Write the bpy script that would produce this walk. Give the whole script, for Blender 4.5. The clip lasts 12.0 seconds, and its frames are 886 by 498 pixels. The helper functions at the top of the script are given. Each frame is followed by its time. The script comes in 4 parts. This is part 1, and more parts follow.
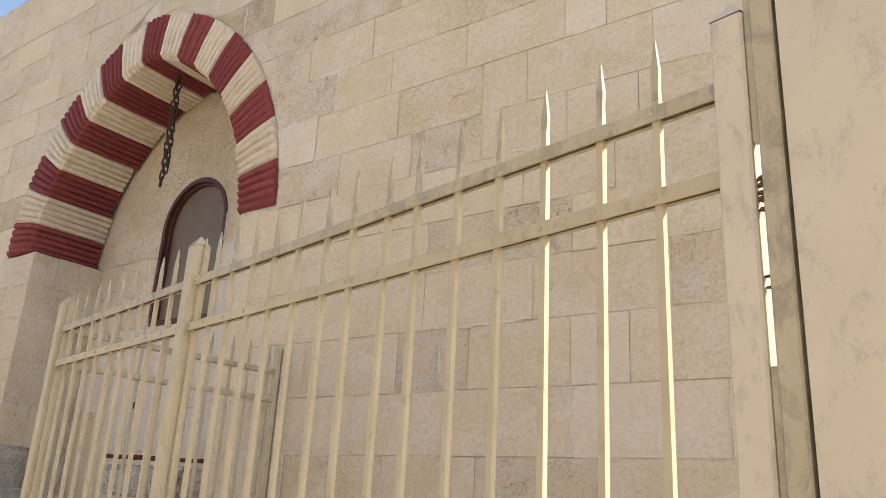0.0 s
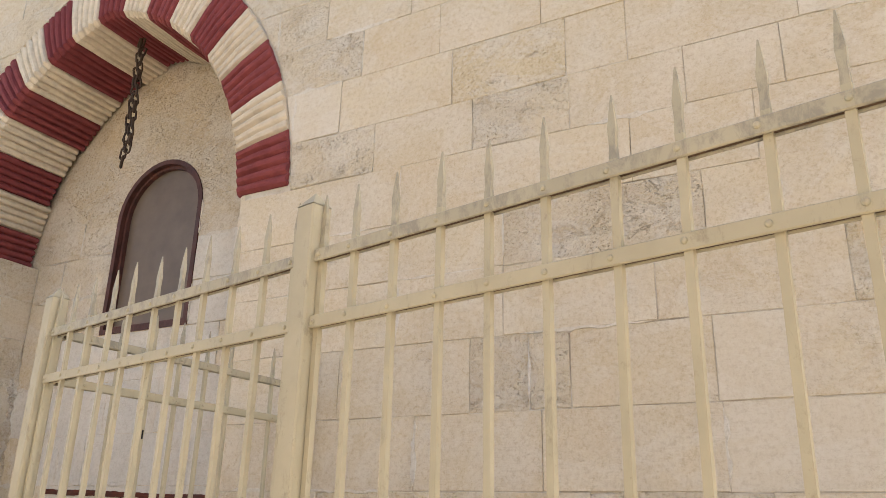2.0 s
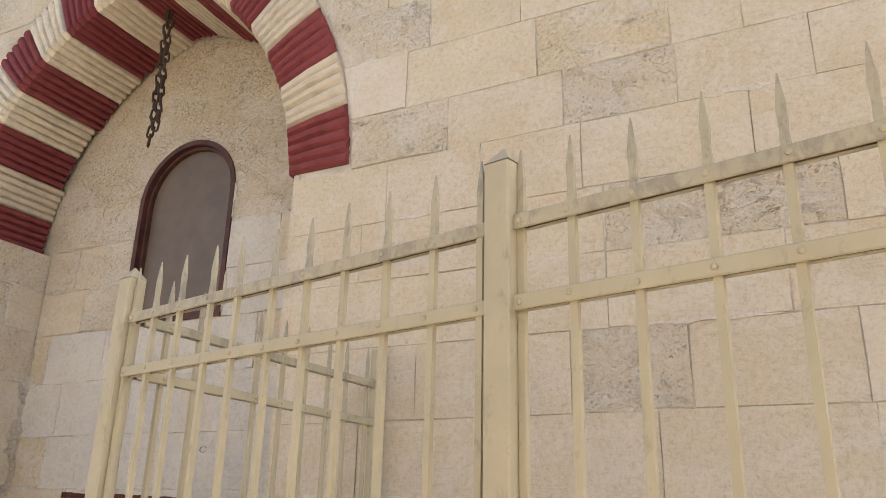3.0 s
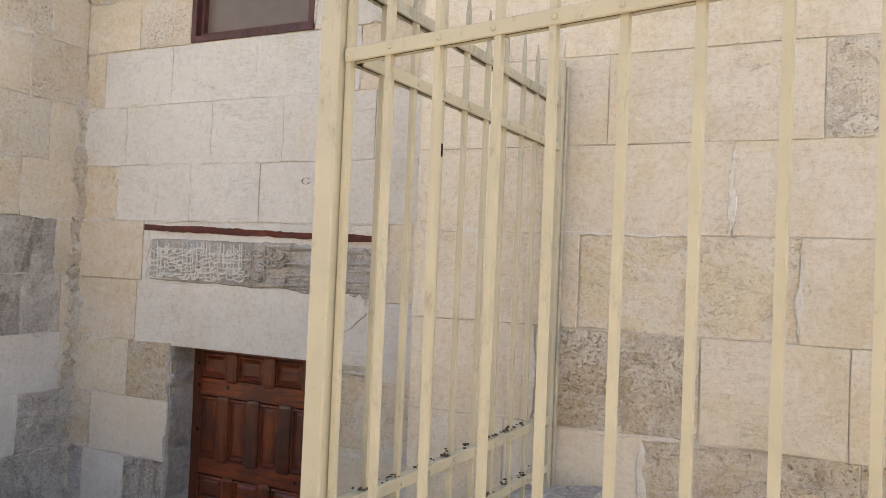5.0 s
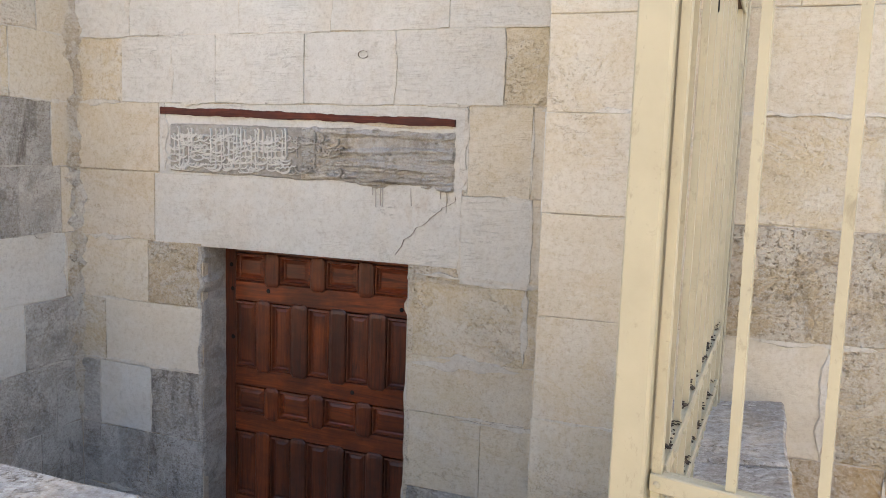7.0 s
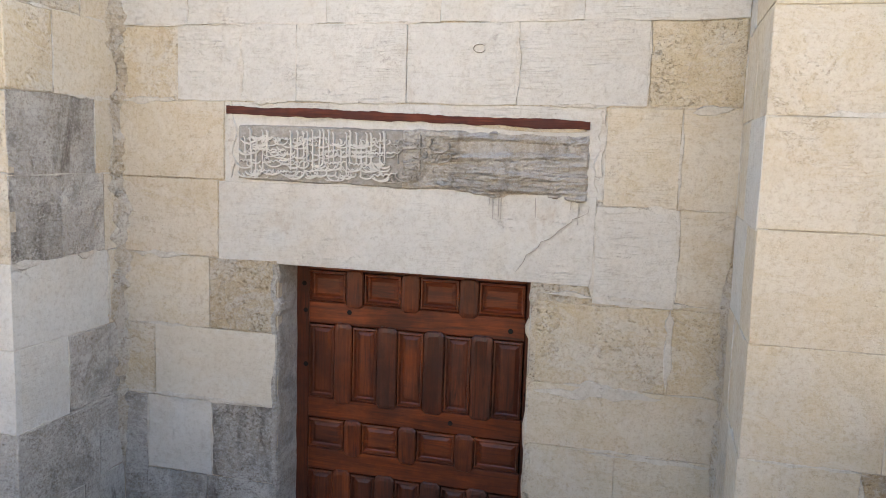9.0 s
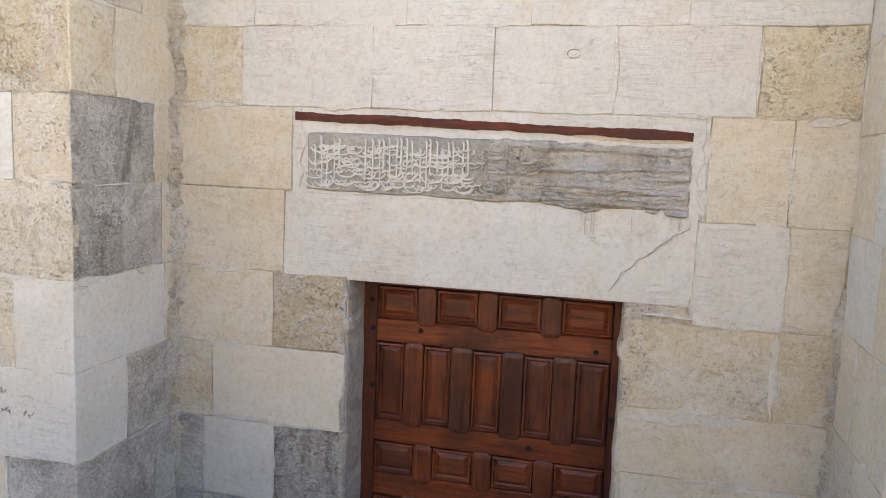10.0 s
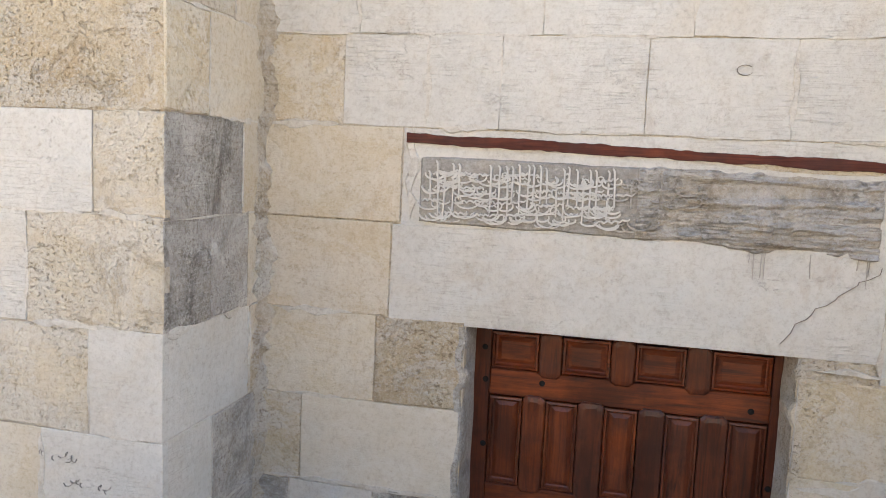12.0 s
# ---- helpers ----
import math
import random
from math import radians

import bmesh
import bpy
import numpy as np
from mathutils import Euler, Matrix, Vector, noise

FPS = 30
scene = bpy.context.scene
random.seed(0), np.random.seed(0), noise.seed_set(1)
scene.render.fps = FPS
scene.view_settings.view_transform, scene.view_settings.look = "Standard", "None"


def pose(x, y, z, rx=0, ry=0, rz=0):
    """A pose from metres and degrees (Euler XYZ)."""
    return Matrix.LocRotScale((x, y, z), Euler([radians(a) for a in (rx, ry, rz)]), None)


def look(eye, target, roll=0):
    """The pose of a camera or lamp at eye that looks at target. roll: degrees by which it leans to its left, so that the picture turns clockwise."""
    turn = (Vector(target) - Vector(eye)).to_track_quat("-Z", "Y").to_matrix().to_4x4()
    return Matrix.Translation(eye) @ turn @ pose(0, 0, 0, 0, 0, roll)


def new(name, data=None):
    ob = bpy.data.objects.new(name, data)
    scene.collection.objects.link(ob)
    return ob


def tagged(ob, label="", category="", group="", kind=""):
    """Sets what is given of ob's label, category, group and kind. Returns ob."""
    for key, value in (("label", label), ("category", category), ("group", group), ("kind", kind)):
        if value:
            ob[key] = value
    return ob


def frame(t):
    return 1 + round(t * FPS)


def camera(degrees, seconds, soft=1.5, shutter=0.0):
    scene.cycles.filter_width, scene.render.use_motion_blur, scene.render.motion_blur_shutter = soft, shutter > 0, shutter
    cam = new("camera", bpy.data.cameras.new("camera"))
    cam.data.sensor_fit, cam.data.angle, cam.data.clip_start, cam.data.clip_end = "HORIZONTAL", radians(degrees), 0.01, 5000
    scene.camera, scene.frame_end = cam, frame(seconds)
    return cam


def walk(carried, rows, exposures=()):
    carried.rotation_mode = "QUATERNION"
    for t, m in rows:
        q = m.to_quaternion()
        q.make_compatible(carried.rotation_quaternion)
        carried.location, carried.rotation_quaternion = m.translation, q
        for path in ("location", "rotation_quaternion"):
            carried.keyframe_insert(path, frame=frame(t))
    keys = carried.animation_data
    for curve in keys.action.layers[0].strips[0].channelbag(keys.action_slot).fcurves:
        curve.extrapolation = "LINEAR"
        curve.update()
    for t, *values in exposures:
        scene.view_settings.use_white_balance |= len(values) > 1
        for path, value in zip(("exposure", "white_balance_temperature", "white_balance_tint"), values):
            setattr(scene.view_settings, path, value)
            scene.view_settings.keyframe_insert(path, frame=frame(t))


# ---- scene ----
# ---- camera ----
cam = camera(58.73, 12.0, soft=0.6)
PATH = [
    (0.0, 6.418, -3.037, 1.537, 107.94, -2.90, 35.43),
    (0.5, 6.138, -2.958, 1.567, 108.11, -1.92, 31.79),
    (1.0, 5.893, -2.889, 1.591, 108.08, -1.23, 29.97),
    (1.5, 5.644, -2.848, 1.627, 108.32, -1.36, 29.58),
    (2.0, 5.371, -2.827, 1.631, 109.14, -1.27, 28.70),
    (2.5, 5.139, -2.796, 1.673, 109.36, -1.05, 27.59),
    (2.7, 5.004, -2.783, 1.672, 109.45, -1.07, 27.27),
    (4.3, 4.258, -2.662, 1.608, 99.85, -2.41, 25.84),
    (4.5, 4.155, -2.641, 1.602, 97.37, -2.52, 25.83),
    (5.0, 3.955, -2.580, 1.614, 91.28, -2.43, 26.10),
    (5.5, 3.773, -2.508, 1.598, 87.87, -2.22, 26.26),
    (6.0, 3.584, -2.458, 1.581, 85.70, -1.99, 24.61),
    (6.5, 3.389, -2.443, 1.616, 83.42, -1.81, 23.60),
    (8.3, 2.578, -2.487, 1.573, 83.29, -1.84, 14.95),
    (8.5, 2.483, -2.446, 1.580, 83.39, -1.80, 15.09),
    (9.0, 2.288, -2.374, 1.617, 82.93, -1.77, 15.15),
    (9.5, 2.091, -2.329, 1.616, 82.90, -2.03, 15.10),
    (10.0, 1.881, -2.288, 1.640, 83.03, -2.18, 14.31),
    (10.5, 1.730, -2.241, 1.663, 83.03, -2.21, 14.18),
    (11.0, 1.570, -2.156, 1.648, 83.29, -2.29, 14.26),
    (11.5, 1.415, -2.063, 1.680, 83.36, -2.25, 13.80),
    (12.0, 1.286, -2.005, 1.690, 83.59, -2.63, 13.33),
]
walk(cam, [(t, pose(x, y, z, rx, ry, rz)) for t, x, y, z, rx, ry, rz in PATH],
     exposures=[(0.0, 0.98, 7000, 12), (1.0, 1.22, 6950, 12), (2.0, 1.20, 6900, 11), (2.6, 1.14, 6900, 11), (4.5, 1.50, 6650, 10), (6.0, 1.75, 6330, 9), (8.5, 2.07, 6340, 8), (10.5, 2.10, 6340, 8), (12.0, 2.03, 6340, 8)])

# ---- world, sun ----
world = bpy.data.worlds.new("world")
scene.world = world
world.use_nodes = True
wn = world.node_tree
wn.nodes.clear()
sky = wn.nodes.new("ShaderNodeTexSky")
sky.sky_type = "NISHITA"
sky.sun_disc = False
SUN_ELEVATION, SUN_AZIMUTH = 42.0, 63.0
sky.sun_elevation = radians(SUN_ELEVATION)
sky.sun_rotation = radians(SUN_AZIMUTH)
sky.dust_density = 2.0
bg = wn.nodes.new("ShaderNodeBackground")
bg.inputs["Strength"].default_value = 0.15
wout = wn.nodes.new("ShaderNodeOutputWorld")
wn.links.new(sky.outputs[0], bg.inputs["Color"])
wn.links.new(bg.outputs[0], wout.inputs["Surface"])

sun = new("sun", bpy.data.lights.new("sun", "SUN"))
sun.data.energy = 5.0
sun.data.angle = radians(0.5)
sun.data.color = (1.0, 0.94, 0.84)
# the sun stands behind the building, beyond its far end
sun_dir = Vector((math.sin(radians(SUN_AZIMUTH)) * math.cos(radians(SUN_ELEVATION)),
                  math.cos(radians(SUN_AZIMUTH)) * math.cos(radians(SUN_ELEVATION)),
                  math.sin(radians(SUN_ELEVATION))))
sun.matrix_world = look(sun_dir * 40, (0, 0, 0))


# ---- materials ----
class Nodes:
    """A small helper to write node materials."""

    def __init__(self, name):
        self.mat = bpy.data.materials.new(name)
        self.mat.use_nodes = True
        self.tree = self.mat.node_tree
        self.bsdf = self.tree.nodes["Principled BSDF"]
        self.coord = self.add("ShaderNodeNewGeometry").outputs["Position"]

    def add(self, kind, **values):
        node = self.tree.nodes.new(kind)
        for key, value in values.items():
            node.inputs[key.replace("_", " ")].default_value = value
        return node

    def link(self, a, b):
        self.tree.links.new(a, b)

    def stretched(self, sx, sy, sz):
        m = self.add("ShaderNodeMapping")
        m.inputs["Scale"].default_value = (sx, sy, sz)
        self.link(self.coord, m.inputs["Vector"])
        return m.outputs[0]

    def noise(self, scale, detail=4.0, rough=0.6, vector=None, distortion=0.0):
        n = self.add("ShaderNodeTexNoise", Scale=scale, Detail=detail, Roughness=rough, Distortion=distortion)
        self.link(vector if vector else self.coord, n.inputs["Vector"])
        return n.outputs["Fac"]

    def ramp(self, fac, stops):
        r = self.add("ShaderNodeValToRGB")
        while len(r.color_ramp.elements) < len(stops):
            r.color_ramp.elements.new(0.5)
        for e, (p, c) in zip(r.color_ramp.elements, stops):
            e.position = p
            e.color = (c, c, c, 1) if isinstance(c, (int, float)) else (*c, 1)
        self.link(fac, r.inputs["Fac"])
        return r.outputs["Color"]

    def mix(self, fac, a, b, mode="MIX"):
        m = self.tree.nodes.new("ShaderNodeMix")
        m.data_type = "RGBA"
        m.blend_type = mode
        for value, k in ((fac, 0), (a, 6), (b, 7)):
            if isinstance(value, (int, float)):
                m.inputs[k].default_value = value
            elif isinstance(value, tuple):
                m.inputs[k].default_value = (*value, 1)
            else:
                self.link(value, m.inputs[k])
        return m.outputs[2]

    def math(self, op, a, b):
        m = self.tree.nodes.new("ShaderNodeMath")
        m.operation = op
        for value, k in ((a, 0), (b, 1)):
            if isinstance(value, (int, float)):
                m.inputs[k].default_value = value
            else:
                self.link(value, m.inputs[k])
        return m.outputs[0]

    def random(self):
        return self.add("ShaderNodeObjectInfo").outputs["Random"]

    def finish(self, color, rough, height=None, strength=0.3, distance=0.004, metal=0.0, spec=0.35):
        self.bsdf.inputs["Metallic"].default_value = metal
        self.bsdf.inputs["Specular IOR Level"].default_value = spec
        for value, key in ((color, "Base Color"), (rough, "Roughness")):
            if isinstance(value, (int, float)):
                self.bsdf.inputs[key].default_value = value
            elif isinstance(value, tuple):
                self.bsdf.inputs[key].default_value = (*value, 1)
            else:
                self.link(value, self.bsdf.inputs[key])
        if height is not None:
            b = self.add("ShaderNodeBump", Strength=strength, Distance=distance)
            self.link(height, b.inputs["Height"])
            self.link(b.outputs[0], self.bsdf.inputs["Normal"])
        return self.mat


def limestone(name, light, dark, patch, comb=0.5, pits=0.3, strength=0.7, distance=0.008, grime=None, grime_at=0.62, wash=0.5, warm=0.6, pit_scale=62.0, speckle=0.3):
    """Dressed limestone: tone by block, earthy patches, thin lime wash, combed tool marks, broken pits and a fine grain."""
    n = Nodes(name)
    base = n.mix(n.random(), light, dark)
    own = n.mix(1.0, n.coord, n.math("MULTIPLY", n.random(), 41.0), "ADD")     # each block has a grain of its own
    base = n.mix(n.ramp(n.noise(4.5, 6, 0.66, own), [(0.40, 0.0), (0.60, 0.9)]), base, patch)
    base = n.mix(n.ramp(n.noise(2.9, 7, 0.70, own, 0.5), [(0.50, 0.0), (0.64, warm)]), base, (0.56, 0.44, 0.285))
    # thin lime wash with brushed, ragged borders
    brushed = n.noise(1.0, 9, 0.78, n.stretched(2.6, 2.6, 4.0), 0.8)
    coat = n.ramp(brushed, [(0.49, 0.0), (0.53, 1.0)])
    base = n.mix(n.math("MULTIPLY", coat, wash), base, (0.68, 0.64, 0.575))
    # flakes where the coat has come off the stone
    flaked = n.ramp(n.noise(6.0, 9, 0.74, own, 0.8), [(0.58, 0.0), (0.61, 1.0)])
    base = n.mix(n.math("MULTIPLY", flaked, 0.02 + 0.6 * pits), base, tuple(c * k for c, k in zip(dark, (0.84, 0.75, 0.62))))
    if grime:
        g = n.noise(3.6, 9, 0.74, n.stretched(1.3, 1.3, 0.8), 0.6)
        base = n.mix(n.ramp(g, [(grime_at - 0.13, 0.0), (grime_at + 0.03, 0.95)]), base, grime)
    # faint rusty stains
    base = n.mix(n.ramp(n.noise(4.2, 6, 0.7, n.stretched(1.0, 1.0, 0.55)), [(0.63, 0.0), (0.75, 0.4)]), base, (0.40, 0.27, 0.14))
    # thin dragged tool marks, clear in places and worn away in others
    combed = n.noise(1.0, 4, 0.60, n.stretched(11, 11, 260), 0.2)
    kept = n.ramp(n.noise(3.6, 5, 0.66, own), [(0.43, 0.0), (0.58, 1.0)])
    groove = n.math("MULTIPLY", kept, n.ramp(combed, [(0.33, 1.0), (0.45, 0.0)]))
    # dark grooves and pale crests put the relief's shading into the colour
    base = n.mix(n.math("MULTIPLY", groove, 0.42 * comb), base, tuple(c * k for c, k in zip(dark, (0.68, 0.62, 0.55))))
    base = n.mix(n.math("MULTIPLY", kept, n.ramp(combed, [(0.58, 0.0), (0.70, 0.5 * comb)])), base, (0.70, 0.66, 0.59))
    grain = n.noise(120, 5, 0.70)
    base = n.mix(n.ramp(grain, [(0.34, speckle), (0.46, 0.0)]), base, tuple(c * k for c, k in zip(dark, (0.62, 0.54, 0.46))))
    base = n.mix(n.ramp(grain, [(0.56, 0.0), (0.68, speckle * 0.6)]), base, (0.72, 0.68, 0.61))
    # a mottle of small hollows and worn highs
    mottle = n.noise(46, 5, 0.74)
    base = n.mix(n.ramp(mottle, [(0.36, 0.22 + 0.40 * pits), (0.49, 0.0)]), base, tuple(c * k for c, k in zip(dark, (0.66, 0.59, 0.50))))
    base = n.mix(n.ramp(mottle, [(0.53, 0.0), (0.66, 0.16 + 0.30 * pits)]), base, (0.71, 0.67, 0.60))
    # broken pits of many sizes, gathered in places
    rag = n.noise(pit_scale, 4, 0.62, n.stretched(1.0, 1.0, 1.25), 0.25)
    where = n.ramp(n.noise(5.0, 7, 0.72, own), [(0.56 - 0.24 * pits, 0.0), (0.70 - 0.16 * pits, 1.0)])
    holes = n.math("MULTIPLY", n.ramp(rag, [(0.35, 1.0), (0.42, 0.0)]), where)
    base = n.mix(n.math("MULTIPLY", holes, min(0.9, 1.1 * pits)), base, tuple(c * k for c, k in zip(dark, (0.55, 0.48, 0.40))))
    rims = n.math("MULTIPLY", n.ramp(rag, [(0.54, 0.0), (0.62, 0.8 * pits)]), where)
    base = n.mix(rims, base, (0.70, 0.655, 0.57))
    # a few ragged hairline cracks
    near = n.math("ABSOLUTE", n.math("SUBTRACT", n.noise(2.7, 8, 0.66, n.stretched(1, 1, 1.9), 0.3), 0.5), 0.0)
    crack = n.math("MULTIPLY", n.ramp(near, [(0.0015, 1.0), (0.0045, 0.0)]), n.ramp(n.noise(3.1, 5, 0.6), [(0.56, 0.0), (0.60, min(0.7, 0.15 + 0.8 * pits))]))
    base = n.mix(crack, base, tuple(c * k for c, k in zip(dark, (0.42, 0.36, 0.30))))
    lumps = n.noise(16, 6, 0.66)
    height = n.math("ADD", n.math("MULTIPLY", rag, n.math("MULTIPLY", where, 0.9 * pits)), n.math("MULTIPLY", lumps, 0.30 + 0.5 * pits))
    height = n.math("ADD", height, n.math("MULTIPLY", mottle, 0.25 + 0.5 * pits))
    height = n.math("SUBTRACT", n.math("ADD", height, n.math("MULTIPLY", grain, 0.10 + 0.25 * pits)), n.math("ADD", n.math("MULTIPLY", holes, 1.1 * pits), n.math("MULTIPLY", groove, 0.22 * comb)))
    height = n.math("SUBTRACT", n.math("ADD", height, n.math("MULTIPLY", coat, 0.10 * pits)), n.math("ADD", n.math("MULTIPLY", flaked, 0.25 * pits), n.math("MULTIPLY", crack, 0.4)))
    return n.finish(base, 0.92, height, strength, distance, spec=0.15)


CREAM = limestone("limestone_cream", (0.615, 0.53, 0.39), (0.555, 0.47, 0.34), (0.59, 0.515, 0.40), comb=0.45, pits=0.28, speckle=0.30, wash=0.26, warm=0.35, distance=0.012)
PALE = limestone("limestone_pale", (0.63, 0.56, 0.45), (0.60, 0.53, 0.42), (0.61, 0.545, 0.44), comb=0.4, pits=0.15, speckle=0.22, wash=0.25, warm=0.15, distance=0.011)
WHITE = limestone("limestone_white", (0.61, 0.585, 0.53), (0.57, 0.54, 0.485), (0.585, 0.55, 0.49), comb=0.55, pits=0.20, warm=0.22, speckle=0.26, wash=0.30, strength=0.9, distance=0.011)
ROUGH = limestone("limestone_pitted", (0.65, 0.56, 0.415), (0.60, 0.51, 0.375), (0.635, 0.555, 0.435), comb=0.2, pits=0.50, strength=1.0, distance=0.018, speckle=0.42, wash=0.38, warm=0.35, pit_scale=66.0)
BROWN = limestone("limestone_brown", (0.575, 0.465, 0.31), (0.52, 0.41, 0.265), (0.60, 0.51, 0.37), comb=0.2, pits=0.62, strength=1.0, distance=0.020, wash=0.40, warm=0.25, speckle=0.50, pit_scale=72.0, grime=(0.36, 0.28, 0.195), grime_at=0.68)
OCHRE = limestone("limestone_ochre", (0.61, 0.51, 0.345), (0.57, 0.47, 0.315), (0.615, 0.535, 0.405), comb=0.3, pits=0.42, strength=0.9, distance=0.015, wash=0.40, warm=0.35, speckle=0.40, pit_scale=70.0)
GREY = limestone("limestone_grey", (0.555, 0.515, 0.455), (0.49, 0.45, 0.395), (0.46, 0.42, 0.365), comb=0.8, pits=0.60, strength=1.0, distance=0.018, grime=(0.25, 0.225, 0.195), grime_at=0.65, wash=0.62, warm=0.15, speckle=0.50, pit_scale=78.0)
DARK = limestone("limestone_sooty", (0.48, 0.44, 0.385), (0.40, 0.36, 0.31), (0.52, 0.485, 0.435), comb=0.7, pits=0.65, grime=(0.15, 0.128, 0.106), grime_at=0.62, wash=0.50, warm=0.2, speckle=0.50, pit_scale=78.0, strength=1.0, distance=0.020)
RUSTY = limestone("limestone_rust_stained", (0.50, 0.36, 0.185), (0.44, 0.315, 0.16), (0.48, 0.38, 0.26), comb=0.2, pits=0.6, strength=0.9, distance=0.018, wash=0.35, warm=0.2, speckle=0.4, grime=(0.24, 0.20, 0.17), grime_at=0.66)
KIND = {"c": CREAM, "w": WHITE, "r": ROUGH, "b": BROWN, "y": OCHRE, "g": GREY, "p": PALE, "o": RUSTY, "d": DARK}


def mortar_material():
    n = Nodes("lime_mortar")
    cloud = n.noise(4.0, 5, 0.6)
    base = n.ramp(cloud, [(0.34, (0.30, 0.245, 0.185)), (0.45, (0.48, 0.42, 0.34)), (0.58, (0.61, 0.56, 0.485))])
    fine = n.noise(60, 5, 0.7)
    base = n.mix(n.ramp(fine, [(0.35, 0.4), (0.55, 0.0)]), base, (0.42, 0.36, 0.285))
    return n.finish(base, 0.95, n.math("ADD", fine, n.noise(18, 5, 0.6)), 0.6, 0.01, spec=0.15)


def painted_voussoir(name, a, b, chip):
    n = Nodes(name)
    base = n.mix(n.random(), a, b)
    base = n.mix(n.ramp(n.noise(14, 6, 0.65), [(0.38, 0.45), (0.58, 0.0)]), base, tuple(c * 0.7 for c in b))
    base = n.mix(n.ramp(n.noise(30, 6, 0.75), [(0.66, 0.0), (0.72, 0.85)]), base, chip)
    return n.finish(base, 0.85, n.math("ADD", n.noise(45, 5, 0.7), n.noise(12, 4, 0.6)), 0.5, 0.008, spec=0.2)


def wood_material(name, a, b, dark, rough=0.42):
    n = Nodes(name)
    grain = n.noise(1.0, 6, 0.7, n.stretched(42, 42, 2.6), 1.6)
    base = n.ramp(grain, [(0.30, dark), (0.46, b), (0.66, a)])
    base = n.mix(n.math("MULTIPLY", n.random(), 0.55), base, dark)
    base = n.mix(n.ramp(n.noise(6, 5, 0.65), [(0.40, 0.6), (0.60, 0.0)]), base, dark)
    fine = n.noise(1.0, 4, 0.7, n.stretched(160, 160, 9))
    return n.finish(base, n.ramp(n.noise(9, 4), [(0.3, rough - 0.08), (0.7, rough + 0.2)]), n.math("ADD", grain, fine), 0.35, 0.003, spec=0.45)


def flat_wood(name, a, b, dark, rough=0.42):
    """Wood with the grain lying along x."""
    n = Nodes(name)
    grain = n.noise(1.0, 6, 0.7, n.stretched(2.6, 42, 42), 1.6)
    base = n.ramp(grain, [(0.30, dark), (0.46, b), (0.66, a)])
    base = n.mix(n.ramp(n.noise(6, 5, 0.65), [(0.40, 0.6), (0.60, 0.0)]), base, dark)
    return n.finish(base, n.ramp(n.noise(9, 4), [(0.3, rough - 0.08), (0.7, rough + 0.2)]), grain, 0.35, 0.003, spec=0.45)


def paint_metal(name, color, worn, under, amount=0.6):
    n = Nodes(name)
    base = n.mix(n.ramp(n.noise(7, 5, 0.6), [(0.35, 0.0), (0.7, 1.0)]), color, worn)
    streak = n.noise(1.0, 7, 0.78, n.stretched(24, 24, 13), 0.5)
    base = n.mix(n.ramp(streak, [(amount - 0.04, 0.0), (amount + 0.10, 0.75)]), base, under)
    base = n.mix(n.ramp(n.noise(60, 4, 0.7), [(0.24, 0.45), (0.34, 0.0)]), base, tuple(c * 0.55 for c in under))
    return n.finish(base, n.ramp(n.noise(20, 4), [(0.3, 0.42), (0.7, 0.62)]), n.math("ADD", streak, n.noise(70, 4)), 0.22, 0.002, spec=0.4)


MORTAR = mortar_material()
RED = painted_voussoir("red_limewash", (0.235, 0.058, 0.058), (0.18, 0.040, 0.043), (0.40, 0.20, 0.17))
BUFF = painted_voussoir("buff_limewash", (0.63, 0.55, 0.435), (0.55, 0.47, 0.365), (0.48, 0.38, 0.27))
WOOD = wood_material("door_wood", (0.26, 0.058, 0.012), (0.145, 0.030, 0.008), (0.035, 0.012, 0.007), 0.36)
WOOD_FLAT = flat_wood("door_rail_wood", (0.26, 0.058, 0.012), (0.145, 0.030, 0.008), (0.035, 0.012, 0.007), 0.36)
WOOD_OLD = wood_material("door_wood_dark", (0.17, 0.040, 0.014), (0.10, 0.028, 0.012), (0.030, 0.011, 0.007), 0.36)
STRIP_WOOD = flat_wood("red_brown_wood", (0.165, 0.043, 0.020), (0.095, 0.024, 0.013), (0.035, 0.010, 0.007), 0.85)
WINDOW_WOOD = wood_material("window_wood", (0.13, 0.045, 0.035), (0.09, 0.032, 0.025), (0.04, 0.016, 0.013), 0.55)
CREAM_PAINT = paint_metal("cream_paint", (0.445, 0.395, 0.275), (0.385, 0.34, 0.235), (0.245, 0.21, 0.145), 0.60)
WORN_PAINT = paint_metal("worn_cream_paint", (0.42, 0.375, 0.27), (0.36, 0.325, 0.235), (0.235, 0.215, 0.175), 0.51)
SHEET_PAINT = paint_metal("sheet_paint", (0.545, 0.49, 0.40), (0.495, 0.445, 0.36), (0.34, 0.325, 0.29), 0.565)


def simple(name, a, b, rough, scale=8.0, metal=0.0, bump=0.3, distance=0.004, spec=0.35):
    n = Nodes(name)
    f = n.noise(scale, 6, 0.65)
    return n.finish(n.ramp(f, [(0.35, b), (0.65, a)]), rough, n.noise(scale * 6, 5, 0.7), bump, distance, metal, spec)


